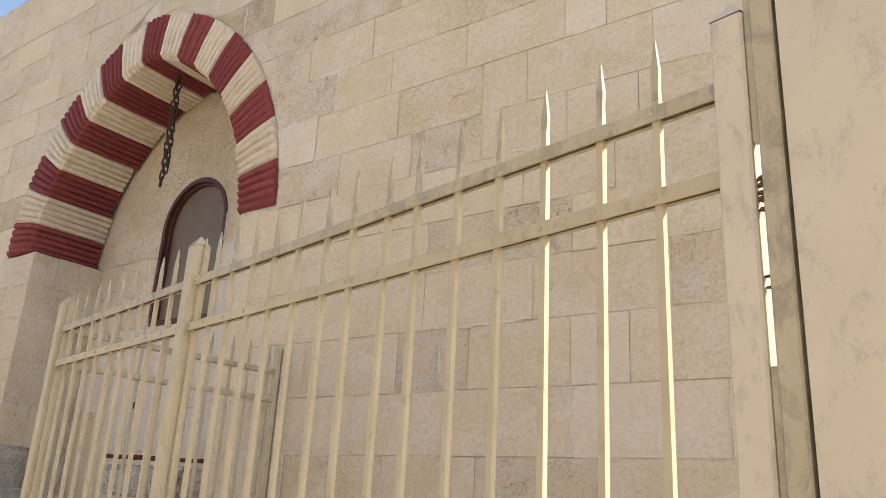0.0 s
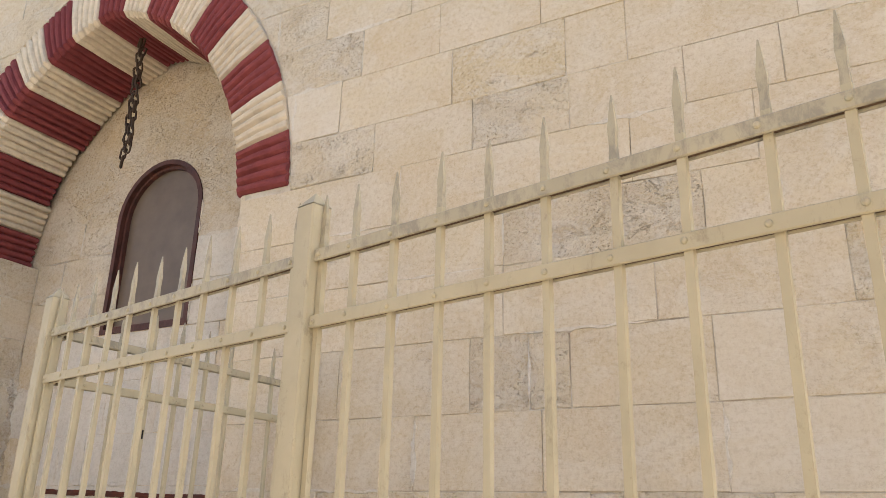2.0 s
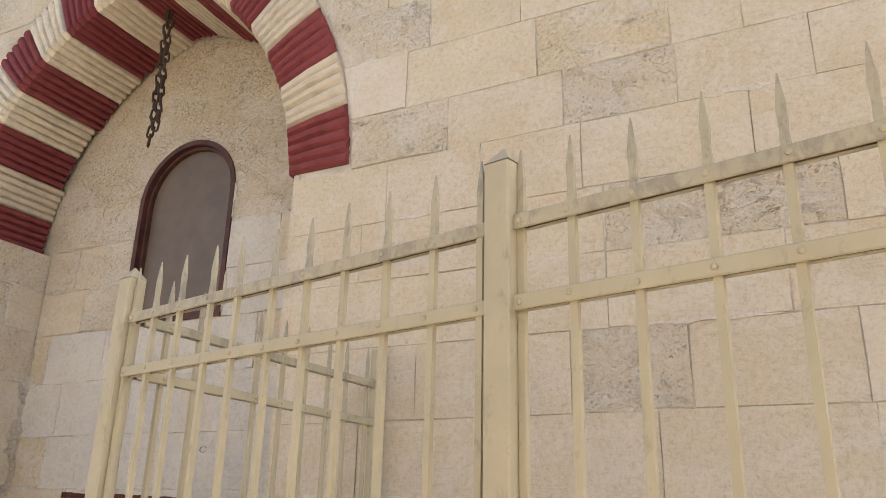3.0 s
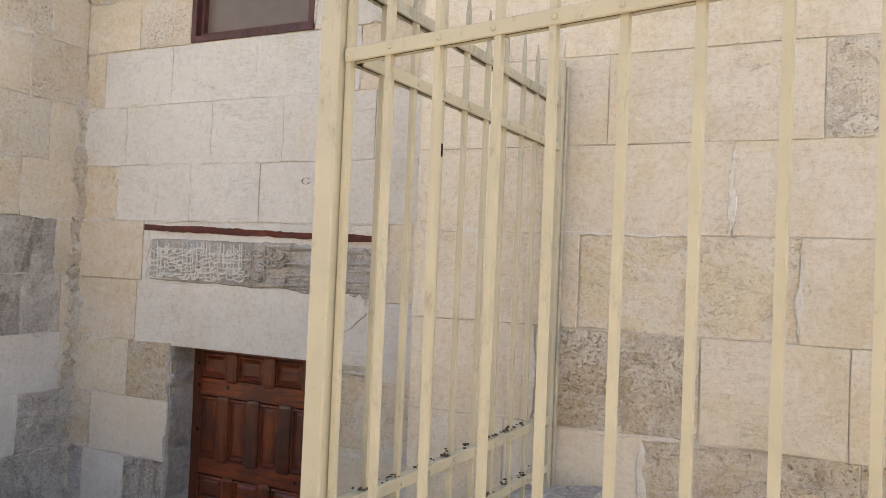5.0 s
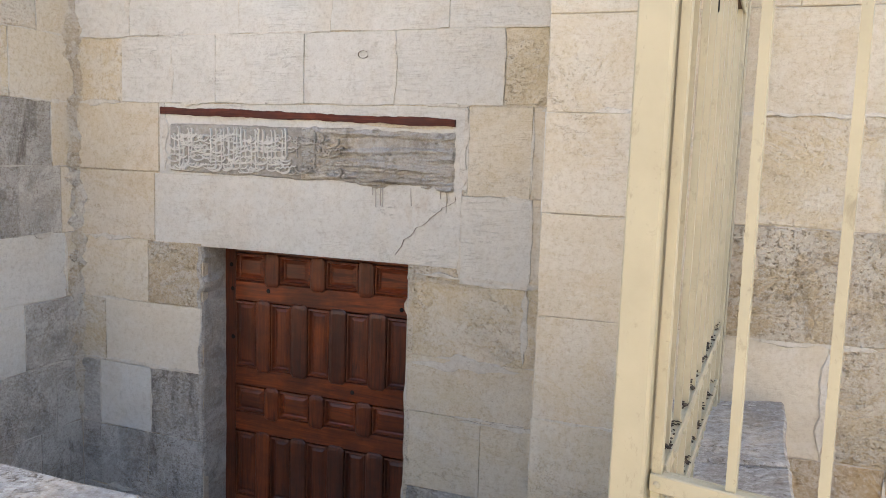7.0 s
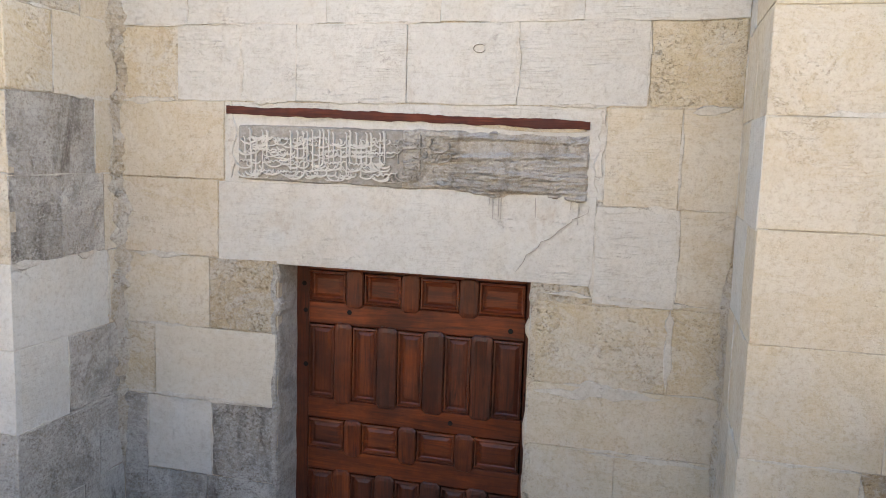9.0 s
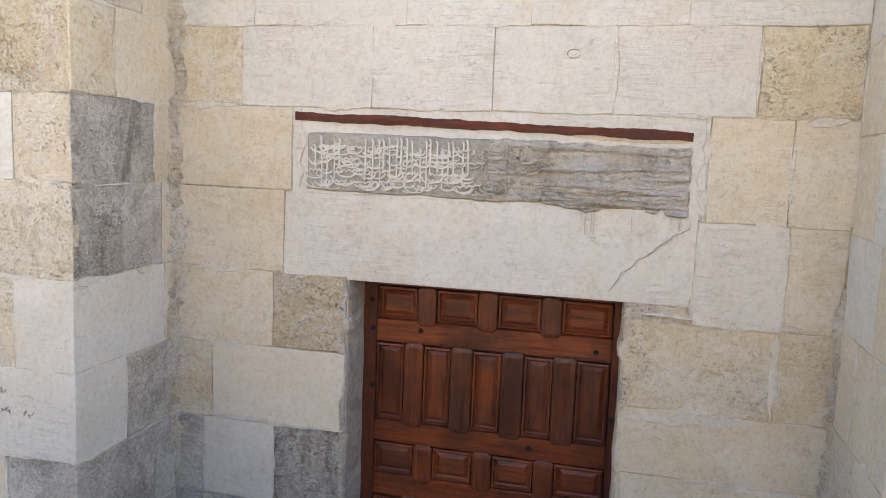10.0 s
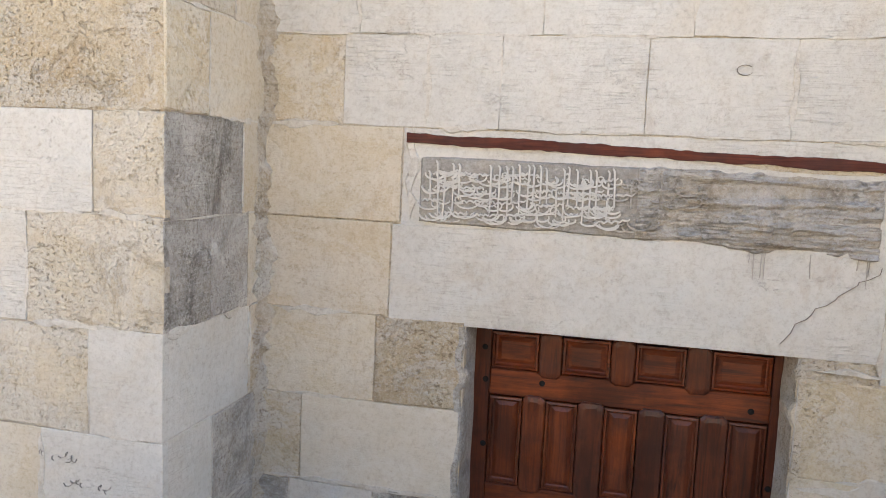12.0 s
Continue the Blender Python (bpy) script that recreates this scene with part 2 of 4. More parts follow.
BROWN_IRON = simple("rusted_channel", (0.155, 0.095, 0.055), (0.075, 0.045, 0.028), 0.9, 40)
RUST = simple("rusty_iron", (0.10, 0.065, 0.045), (0.05, 0.035, 0.028), 0.75, 30, 0.6)
SCREEN = simple("dusty_window_screen", (0.165, 0.125, 0.092), (0.13, 0.098, 0.072), 0.35, 5, 0.0, 0.05, spec=0.3)
BLACK = simple("dark_gap", (0.012, 0.011, 0.010), (0.008, 0.008, 0.008), 0.9)
GROUND = simple("dusty_paving", (0.50, 0.445, 0.365), (0.42, 0.37, 0.30), 0.9, 3.0)
PLASTER = simple("opposite_plaster", (0.60, 0.52, 0.41), (0.53, 0.45, 0.35), 0.9, 1.5)
LIME = limestone("lime_smear", (0.60, 0.555, 0.48), (0.555, 0.505, 0.43), (0.58, 0.53, 0.45), comb=0.15, pits=0.3, strength=0.9, distance=0.012, wash=0.5, warm=0.15, speckle=0.25)
EARTH = limestone("corner_render", (0.57, 0.50, 0.395), (0.50, 0.43, 0.33), (0.50, 0.41, 0.29), comb=0.1, pits=0.55, strength=1.0, distance=0.022, wash=0.5, warm=0.4, speckle=0.4, pit_scale=60.0)
ROUGHCAST = limestone("pitted_plaster", (0.66, 0.575, 0.44), (0.62, 0.53, 0.40), (0.60, 0.50, 0.35), comb=0.0, pits=0.6, strength=1.0, distance=0.020, wash=0.35, warm=0.5, speckle=0.4, pit_scale=58.0)
SLAB = limestone("parapet_stone", (0.40, 0.365, 0.325), (0.35, 0.315, 0.28), (0.34, 0.30, 0.265), wash=0.25, comb=0.15, pits=0.8, strength=0.8, distance=0.010)
CARVED_LIGHT = simple("carved_stone_light", (0.62, 0.59, 0.535), (0.53, 0.50, 0.45), 0.9, 25)
CARVED_DARK = limestone("carved_stone_dark", (0.29, 0.265, 0.232), (0.25, 0.225, 0.195), (0.33, 0.305, 0.27), comb=0.5, pits=0.10, strength=0.9, distance=0.006, wash=0.15, warm=0.2, speckle=0.35)
WORN_BEDS = limestone("weathered_beds", (0.52, 0.47, 0.39), (0.44, 0.385, 0.31), (0.46, 0.44, 0.41), comb=1.2, pits=0.45, strength=1.0, distance=0.02, wash=0.2, grime=(0.19, 0.145, 0.10), grime_at=0.67, speckle=0.5)


# ---- mesh helpers ----
def mesh_object(name, verts, faces, material, parent=None, smooth=False):
    me = bpy.data.meshes.new(name)
    me.from_pydata(verts, [], faces)
    me.update()
    me.materials.append(material)
    if smooth:
        me.polygons.foreach_set("use_smooth", [True] * len(me.polygons))
    ob = new(name, me)
    ob.parent = parent
    return ob


def part(name, bm, material, parent, label=""):
    bmesh.ops.recalc_face_normals(bm, faces=bm.faces)
    me = bpy.data.meshes.new(name)
    bm.to_mesh(me)
    bm.free()
    me.materials.append(material)
    ob = new(name, me)
    ob.parent = parent
    if label:
        tagged(ob, label)
    return ob


def box(bm, lo, hi, bevel=0.0, m=None):
    made = bmesh.ops.create_cube(bm, size=1.0)["verts"]
    for v in made:
        v.co = Vector([(lo[i] + hi[i]) / 2 + v.co[i] * (hi[i] - lo[i]) for i in range(3)])
        if m is not None:
            v.co = m @ v.co
    if bevel:
        edges = list({e for v in made for e in v.link_edges})
        bmesh.ops.bevel(bm, geom=edges, offset=bevel, segments=1, affect="EDGES")


def boxes(*pairs, bevel=0.0, m=None):
    bm = bmesh.new()
    for lo, hi in pairs:
        box(bm, lo, hi, bevel, m)
    return bm


def empty(name, place=(0, 0, 0)):
    ob = new(name)
    ob.matrix_world = Matrix.Translation(place)
    ob.empty_display_size = 0.1
    return ob


def extruded(outline, y0, y1):
    """A prism between y0 and y1 over an outline in x and z."""
    bm = bmesh.new()
    a = [bm.verts.new((x, y0, z)) for x, z in outline]
    b = [bm.verts.new((x, y1, z)) for x, z in outline]
    n = len(outline)
    for i in range(n):
        bm.faces.new((a[i], a[(i + 1) % n], b[(i + 1) % n], b[i]))
    bm.faces.new(a)
    bm.faces.new(b)
    return bm


# ---- the large structure ----
NICHE_W, NICHE_D = 2.572, 0.62          # the portal niche: width and depth
WALL_TOP, WALL_BASE = 6.27, -1.0
# WALL_R is set so that sun reaches only the fence's last bars
WALL_L, WALL_R = -7.0, 9.28
PIT_FLOOR = -0.86                        # the old threshold lies below today's street
MID = 1.22                               # the arch's axis
DOOR_L, DOOR_R, LINTEL = 0.765, 1.850, 1.125
WIN_L, WIN_R, WIN_B, WIN_SPRING = 0.808, 1.615, 2.770, 3.583
WIN_RAD = (WIN_R - WIN_L) / 2


def arch_curve(cx, cz, r, z_foot, s):
    """A point of a pointed arch's right arc; s runs from the foot (0) to the apex (1)."""
    a0 = math.asin((z_foot - cz) / r)
    a1 = math.acos((MID - cx) / r)
    a = a0 + (a1 - a0) * s
    return cx + r * math.cos(a), cz + r * math.sin(a)


def intrados(s, z_foot):
    return arch_curve(0.847, 3.130, 1.697, z_foot, s)


def extrados(s, z_foot):
    return arch_curve(0.916, 3.218, 1.970, z_foot, s)


def lifted(z, q):
    """The left half of the arch springs a little higher than the right."""
    return z + 0.125 * max(1 - q, 0.0) ** 0.7


def extrados_x(z):
    """Half the width of the arch's outer edge at a height."""
    if z >= 5.155:
        return 0.0
    return 0.916 + math.sqrt(max(1.970 ** 2 - (z - 3.218) ** 2, 0)) - MID


ground = boxes(((-400, -400, -0.3), (400, -1.45, 0)), ((-400, -1.45, -0.3), (-0.62, 400, 0)), ((2.97, -1.45, -0.3), (400, 400, 0)),
               ((-0.62, 0.62 + 0.4, -0.3), (2.97, 400, 0)))
tagged(part("ground", ground, GROUND, None), "dusty beige paved street ground in front of the old building", "ground", kind="structure")
tagged(part("pit_floor", boxes(((-0.62, -1.45, PIT_FLOOR - 0.2), (2.97, 1.02, PIT_FLOOR))), GROUND, None),
       "sunken stone floor before the low wooden door", "floor", kind="structure")

wall_right = tagged(part("wall_right", boxes(((NICHE_W + 0.004, 0.005, WALL_BASE), (WALL_R, 0.70, WALL_TOP))), MORTAR, None),
                    "cream limestone block wall with thin lime joints", "wall", kind="structure")
wall_left = tagged(part("wall_left", boxes(((WALL_L, 0.005, WALL_BASE), (-0.005, 0.70, 3.345)), ((WALL_L, 0.006, 3.345), (-0.50, 0.70, WALL_TOP))), MORTAR, None),
                   "weathered limestone block wall beside the portal niche", "wall", kind="structure")
# unseen shell, added behind the front wall to shut out sun and sky
tagged(part("wall_end", boxes(((WALL_R - 0.65, 0.70, WALL_BASE), (WALL_R, 9.0, WALL_TOP)), ((WALL_L, 0.70, WALL_BASE), (WALL_L + 0.65, 9.0, WALL_TOP)),
                              ((WALL_L + 0.65, 0.70, WALL_TOP - 0.3), (WALL_R - 0.65, 9.0, WALL_TOP)),
                              ((WALL_L, 9.0, WALL_BASE), (WALL_R, 9.4, WALL_TOP))), PLASTER, None),
       "plain stone side walls and flat roof of the building", "wall", kind="structure")


def spandrel():
    """The wall over the arch, as one solid with the arch cut out."""
    right, left = [], []
    for i in range(13):
        q = i / 12
        (ex, ez), (ix, iz) = extrados(q, 3.23), intrados(q, 3.23)
        x, z = ex * 0.9 + ix * 0.1, ez * 0.9 + iz * 0.1
        right.append((min(x, NICHE_W + 0.004), z))
        left.append((2 * MID - x, lifted(z, q)))
    arc = right + left[-2::-1] + [(-0.50, 3.345)]
    bm = bmesh.new()
    for (x0, z0), (x1, z1) in zip(arc, arc[1:]):
        if abs(x0 - x1) < 1e-4:
            continue
        for y in (0.006, 0.70):
            bm.faces.new([bm.verts.new(p) for p in ((x0, y, z0), (x1, y, z1), (x1, y, WALL_TOP), (x0, y, WALL_TOP))])
        bm.faces.new([bm.verts.new(p) for p in ((x0, 0.006, z0), (x1, 0.006, z1), (x1, 0.70, z1), (x0, 0.70, z0))])
        bm.faces.new([bm.verts.new(p) for p in ((x0, 0.006, WALL_TOP), (x1, 0.006, WALL_TOP), (x1, 0.70, WALL_TOP), (x0, 0.70, WALL_TOP))])
    bmesh.ops.remove_doubles(bm, verts=bm.verts, dist=1e-5)
    return bm


wall_over_arch = tagged(part("wall_over_arch", spandrel(), MORTAR, None), "rough lime-plastered stone wall over the striped arch", "wall", kind="structure")


def niche_back():
    """The back wall of the niche with its door and window openings."""
    y0, y1 = NICHE_D + 0.005, NICHE_D + 0.40
    bm = boxes(((-0.006, y0, WALL_BASE), (DOOR_L + 0.006, y1, WIN_B)), ((DOOR_R - 0.006, y0, WALL_BASE), (NICHE_W + 0.004, y1, WIN_B)),
               ((DOOR_L + 0.006, y0, LINTEL + 0.006), (DOOR_R - 0.006, y1, WIN_B)),
               ((-0.006, y0, WIN_B), (WIN_L, y1, 3.345)), ((-0.30, y0, 3.345), (WIN_L, y1, 5.2)), ((WIN_R, y0, WIN_B), (NICHE_W + 0.004, y1, 5.2)))
    cx = (WIN_L + WIN_R) / 2
    n = 16
    for i in range(n):
        a0, a1 = math.pi * i / n, math.pi * (i + 1) / n
        p0 = (cx - WIN_RAD * math.cos(a0), WIN_SPRING + WIN_RAD * math.sin(a0))
        p1 = (cx - WIN_RAD * math.cos(a1), WIN_SPRING + WIN_RAD * math.sin(a1))
        low = [(p0[0], y0, p0[1]), (p1[0], y0, p1[1]), (p1[0], y1, p1[1]), (p0[0], y1, p0[1])]
        high = [(p0[0], y0, 5.2), (p1[0], y0, 5.2), (p1[0], y1, 5.2), (p0[0], y1, 5.2)]
        v = [bm.verts.new(q) for q in low + high]
        for f in ((0, 1, 5, 4), (2, 3, 7, 6), (0, 3, 2, 1), (4, 5, 6, 7)):
            bm.faces.new([v[k] for k in f])
    return bm


wall_niche = tagged(part("wall_niche", niche_back(), ROUGHCAST, None), "pale limestone back wall of the portal niche", "wall", kind="structure")
# black backing puts the interior's darkness into the colour
tagged(part("building_core", boxes(((-0.4, NICHE_D + 0.75, WALL_BASE), (NICHE_W + 0.4, NICHE_D + 0.85, 5.3))), BLACK, None),
       "dark unlit interior behind door and window", "wall", kind="structure")
# unseen wall behind the camera, added for warm bounce light
tagged(part("wall_opposite", boxes(((-60, -9.5, 0), (60, -9.0, 5.0))), PLASTER, None),
       "plain plastered wall across the street", "wall", kind="structure")


# ---- striped arch ----
def voussoir(i, count, parent):
    """One ribbed arch stone: the face, the rounded edge and the soffit, rising and falling in rounded ribs."""
    rng = random.Random(100 + i)
    ribs = 5
    per = 4
    n = ribs * per
    s0, s1 = 2 * i / count, 2 * (i + 1) / count
    red = i % 2 == 0
    heights = [0.026 * rng.uniform(0.7, 1.25) for _ in range(ribs)]
    back = 0.60 + rng.uniform(-0.025, 0.015)
    verts, faces = [], []
    for k in range(n + 1):
        s = s0 + (s1 - s0) * k / n
        mirrored = s > 1
        q = 2 - s if mirrored else s
        foot = 3.232
        rib = min(k // per, ribs - 1)
        h = heights[rib] * math.sin(math.pi * (k % per) / per) ** 0.45 if k % per else 0.0
        if k in (0, n):
            h = -0.004
        ex, ez = extrados(q, foot)
        ix, iz = intrados(q, foot)
        if mirrored:
            ez, iz = lifted(ez, q), lifted(iz, q)
        dx, dz = ix - ex, iz - ez
        length = math.hypot(dx, dz)
        dx, dz = dx / length, dz / length
        j = rng.uniform(-0.006, 0.006)
        section = [(ex, ez, 0.03), (ex + dx * (0.004 + j), ez + dz * (0.004 + j), -0.006 - 0.6 * h),
                   ((ex + ix) / 2, (ez + iz) / 2, -0.007 - h - rng.uniform(0, 0.003)),
                   (ix - dx * 0.018, iz - dz * 0.018, -0.006 - h),
                   (ix + dx * h * 0.5, iz + dz * h * 0.5, 0.010), (ix + dx * h, iz + dz * h, 0.30 + rng.uniform(-0.02, 0.02)),
                   (ix + dx * h, iz + dz * h, back), (ix - dx * 0.03, iz - dz * 0.03, back + 0.012)]
        for x, z, y in section:
            verts.append((2 * MID - x if mirrored else x, y, z))
    m = 8
    for k in range(n):
        for c in range(m - 1):
            a = k * m + c
            faces.append((a, a + 1, a + m + 1, a + m))
    faces.append(tuple(range(m)))
    faces.append(tuple(reversed(range(n * m, n * m + m))))
    mesh_object("voussoir", verts, faces, RED if red else BUFF, parent, smooth=False)


arch = tagged(empty("arch", (MID, 0, 3.2)), "striped red and buff ribbed stone arch over the niche", "arch", kind="structure")
VOUSSOIRS = 17
for i in range(VOUSSOIRS):
    voussoir(i, VOUSSOIRS, arch)
for ob in arch.children:
    ob.matrix_parent_inverse = arch.matrix_world.inverted()


# ---- window over the door ----
def window_outline(inset):
    cx = (WIN_L + WIN_R) / 2
    r = WIN_RAD - inset
    pts = [(cx - r, WIN_B + inset), (cx + r, WIN_B + inset)]
    return pts + [(cx + r * math.cos(a), WIN_SPRING + r * math.sin(a)) for a in np.linspace(0, math.pi, 21)]


def ring(inset0, inset1, y0, y1):
    bm = bmesh.new()
    rows = [[bm.verts.new((x, y, z)) for x, z in window_outline(i)] for i, y in ((inset0, y1), (inset0, y0), (inset1, y0), (inset1, y1))]
    n = len(rows[0])
    for a, b in zip(rows, rows[1:] + rows[:1]):
        for k in range(n):
            bm.faces.new((a[k], a[(k + 1) % n], b[(k + 1) % n], b[k]))
    return bm


window = tagged(empty("window_1", (MID, NICHE_D, WIN_B)), "arched window with a dark red-brown wooden frame and dusty screen", "window", kind="structure")
part("window_frame", ring(0.0, 0.034, NICHE_D - 0.006, NICHE_D + 0.09), WINDOW_WOOD, window)
part("inner_frame", ring(0.036, 0.056, NICHE_D + 0.030, NICHE_D + 0.09), WINDOW_WOOD, window)
part("screen", extruded(window_outline(0.05), NICHE_D + 0.060, NICHE_D + 0.066), SCREEN, window, "brown dusty woven screen")
for ob in window.children:
    ob.matrix_parent_inverse = window.matrix_world.inverted()


# ---- chain ----
def chain_link():
    """An oval iron link, upright in x and z."""
    bm = bmesh.new()
    n, m, r, half, w = 14, 6, 0.0075, 0.022, 0.017
    rings = []
    for k in range(n):
        a = 2 * math.pi * k / n
        c = Vector((w * math.cos(a), 0, w * math.sin(a) + (half if math.sin(a) > 0 else -half)))
        out = Vector((math.cos(a), 0, math.sin(a)))
        rings.append([bm.verts.new(c + out * r * math.cos(b) + Vector((0, 1, 0)) * r * math.sin(b)) for b in np.linspace(0, 2 * math.pi, m, endpoint=False)])
    for k in range(n):
        a, b = rings[k], rings[(k + 1) % n]
        for j in range(m):
            bm.faces.new((a[j], a[(j + 1) % m], b[(j + 1) % m], b[j]))
    return bm


chain = tagged(empty("chain", (1.22, 0.25, 4.76)), "rusty iron chain hanging doubled from the arch crown", "chain")
first = part("link", chain_link(), RUST, chain)
rng = random.Random(5)
k = 0
for x0, x1, z0, z1 in ((1.222, 1.232, 4.725, 3.815), (1.250, 1.272, 4.64, 3.91)):
    count = int((z0 - z1) / 0.060)
    for i in range(count + 1):
        f = i / count
        ob = first if k == 0 else new("link", first.data)
        ob.parent = chain
        place = Vector((x0 + (x1 - x0) * f + rng.uniform(-0.004, 0.004), 0.25 + rng.uniform(-0.004, 0.004), z0 + (z1 - z0) * f))
        ob.matrix_local = Matrix.Translation(place - Vector((1.22, 0.25, 4.76))) @ pose(0, 0, 0, rng.uniform(-10, 10), rng.uniform(-12, 12), 35 + 90 * (i % 2) + rng.uniform(-15, 15))
        k += 1
hook = bmesh.new()
bmesh.ops.create_cone(hook, cap_ends=True, segments=10, radius1=0.012, radius2=0.010, depth=0.12, matrix=Matrix.Translation((0, 0, 0.0)))
part("hook", hook, RUST, chain)


# ---- inscription and wooden strip ----
def ribbon(bm, pts, width, y_back, y_front, taper=0.5):
    """A flat raised stroke through points of x and z."""
    n = len(pts)
    rows = []
    for i, (x, z) in enumerate(pts):
        (xa, za), (xb, zb) = pts[max(i - 1, 0)], pts[min(i + 1, n - 1)]
        d = Vector((xb - xa, zb - za))
        d = d.normalized() if d.length else Vector((1, 0))
        w = width * (1 - taper * abs(2 * i / (n - 1) - 1) ** 3) / 2
        nx, nz = -d.y * w, d.x * w
        rows.append([bm.verts.new(p) for p in ((x - nx, y_back, z - nz), (x - nx * 0.7, y_front, z - nz * 0.7), (x + nx * 0.7, y_front, z + nz * 0.7), (x + nx, y_back, z + nz))])
    for a, b in zip(rows, rows[1:]):
        for k in range(3):
            bm.faces.new((a[k], a[k + 1], b[k + 1], b[k]))


INS_L, INS_R, INS_B, INS_T = 0.585, 2.045, 1.475, 1.705


def slab_mesh(u_from, u_to, nx):
    """The worn slab: smooth where it still carries carving, laid open in ragged beds where it has weathered."""
    nz = 30
    verts, faces = [], []
    for j in range(nz + 1):
        for i in range(nx + 1):
            u, v = u_from + (u_to - u_from) * i / nx, j / nz
            x = INS_L + (INS_R - INS_L) * u
            rag = 0.006 + 0.016 * min(max((u - 0.45) * 4, 0.0), 1.0)
            top = INS_T - 0.012 * u + rag * noise.noise((x * 9, 3.1, 0)) + 0.4 * rag * noise.noise((x * 33, 1.1, 0))
            low = INS_B - 0.020 * u + rag * noise.noise((x * 8, 7.7, 0)) + 0.4 * rag * noise.noise((x * 30, 5.1, 0)) - (0.03 if u > 0.5 else 0.0) * (u - 0.5)
            z = low + (top - low) * v
            worn = min(max((u - 0.46) * 4.0, 0.0), 1.0)
            beds = noise.noise((x * 2.2, z * 42, 1.3)) + 0.6 * noise.noise((x * 6, z * 90, 4.0))
            y = min(NICHE_D - 0.006 - worn * 0.024 * beds + 0.0015 * noise.noise((x * 60, z * 60, 0)), NICHE_D + 0.0015)
            if j in (0, nz) or u in (0.0, 1.0):
                y = NICHE_D + 0.006
            verts.append((x, y, z))
    for j in range(nz):
        for i in range(nx):
            a = j * (nx + 1) + i
            faces.append((a, a + 1, a + nx + 2, a + nx + 1))
    return verts, faces


panel = tagged(empty("inscription_panel", (INS_L, NICHE_D, INS_B)), "weathered grey stone panel with carved script above the door", "inscription")
for u_from, u_to, nx, material, name in ((0.0, 0.5, 75, CARVED_DARK, "slab"), (0.5, 1.0, 75, WORN_BEDS, "weathered_slab")):
    verts, faces = slab_mesh(u_from, u_to, nx)
    mesh_object(name, [(x - INS_L, y - NICHE_D, z - INS_B) for x, y, z in verts], faces, material, panel)


def script_strokes(lo, hi, count, seed):
    """Raised strokes too worn to be read: uprights, bowls and dots on two lines."""
    rng = random.Random(seed)
    bm = bmesh.new()
    y0, y1 = 0.004, -0.0135
    h = INS_T - INS_B
    span = hi - lo
    tall = int(count * 0.13)
    for i in range(tall):
        # uprights, gathered in close rows as in written lines
        x = lo + span * (i + rng.uniform(0.2, 0.8)) / tall
        if noise.noise((x * 7, seed, 0)) < -0.22:
            continue
        z = rng.choice((0.12, 0.20, 0.38)) * h
        top = rng.choice((0.78, 0.90, 0.93)) * h
        lean = rng.uniform(-0.007, 0.004)
        ribbon(bm, [(x, z), (x + lean * 0.4, (z + top) / 2), (x + lean, top - 0.008), (x + lean - 0.006, top)], 0.0082, y0, y1 - rng.uniform(0.0, 0.005), 0.25)
    for i in range(count - tall):
        x = lo + span * (i + rng.uniform(0.1, 0.9)) / (count - tall)
        pick = rng.random()
        line = rng.choice((0.06, 0.24, 0.44, 0.64)) * h
        if pick < 0.55:
            r = rng.uniform(0.014, 0.034)
            a0 = rng.uniform(170, 215)
            zc = line + rng.uniform(0.012, 0.030)
            hook = [(x + r * 1.25 * math.cos(radians(a)), zc + r * 0.75 * math.sin(radians(a))) for a in np.linspace(a0, a0 + rng.uniform(150, 210), 9)]
            ribbon(bm, hook, 0.0080, y0, y1 - rng.uniform(0.0, 0.005), 0.35)
        elif pick < 0.72:
            length = rng.uniform(0.05, 0.13)
            rise = rng.uniform(-0.004, 0.014)
            ribbon(bm, [(x + length * (f - 0.5), line + 0.02 + rise * f * f + 0.009 * abs(math.sin(14 * f))) for f in np.linspace(0, 1, 14)], 0.0082, y0, y1 - rng.uniform(0.0, 0.005), 0.4)
        elif pick < 0.88:
            zc = line + rng.uniform(0.01, 0.03)
            r = rng.uniform(0.008, 0.012)
            ribbon(bm, [(x + r * math.cos(radians(a)), zc + r * math.sin(radians(a))) for a in range(0, 331, 47)] + [(x + r * 1.8, zc - r * 1.2)], 0.0065, y0, y1 - rng.uniform(0.0, 0.005), 0.2)
        else:
            zc = line + rng.uniform(0.01, 0.05)
            ribbon(bm, [(x - 0.006, zc), (x, zc + 0.004), (x + 0.006, zc)], 0.0085, y0, y1 - rng.uniform(0.0, 0.005), 0.2)
    for v in bm.verts:
        v.co.z = min(max(v.co.z, 0.008), h - 0.008)
        v.co.x -= INS_L
    return bm


tagged(part("carved_script", script_strokes(INS_L + 0.035, 1.25, 215, 3), CARVED_LIGHT, panel, "raised pale worn calligraphic strokes"), kind="stuff")
tagged(part("worn_script", script_strokes(1.20, 1.50, 36, 8), WORN_BEDS, panel, "nearly erased strokes"), kind="stuff")


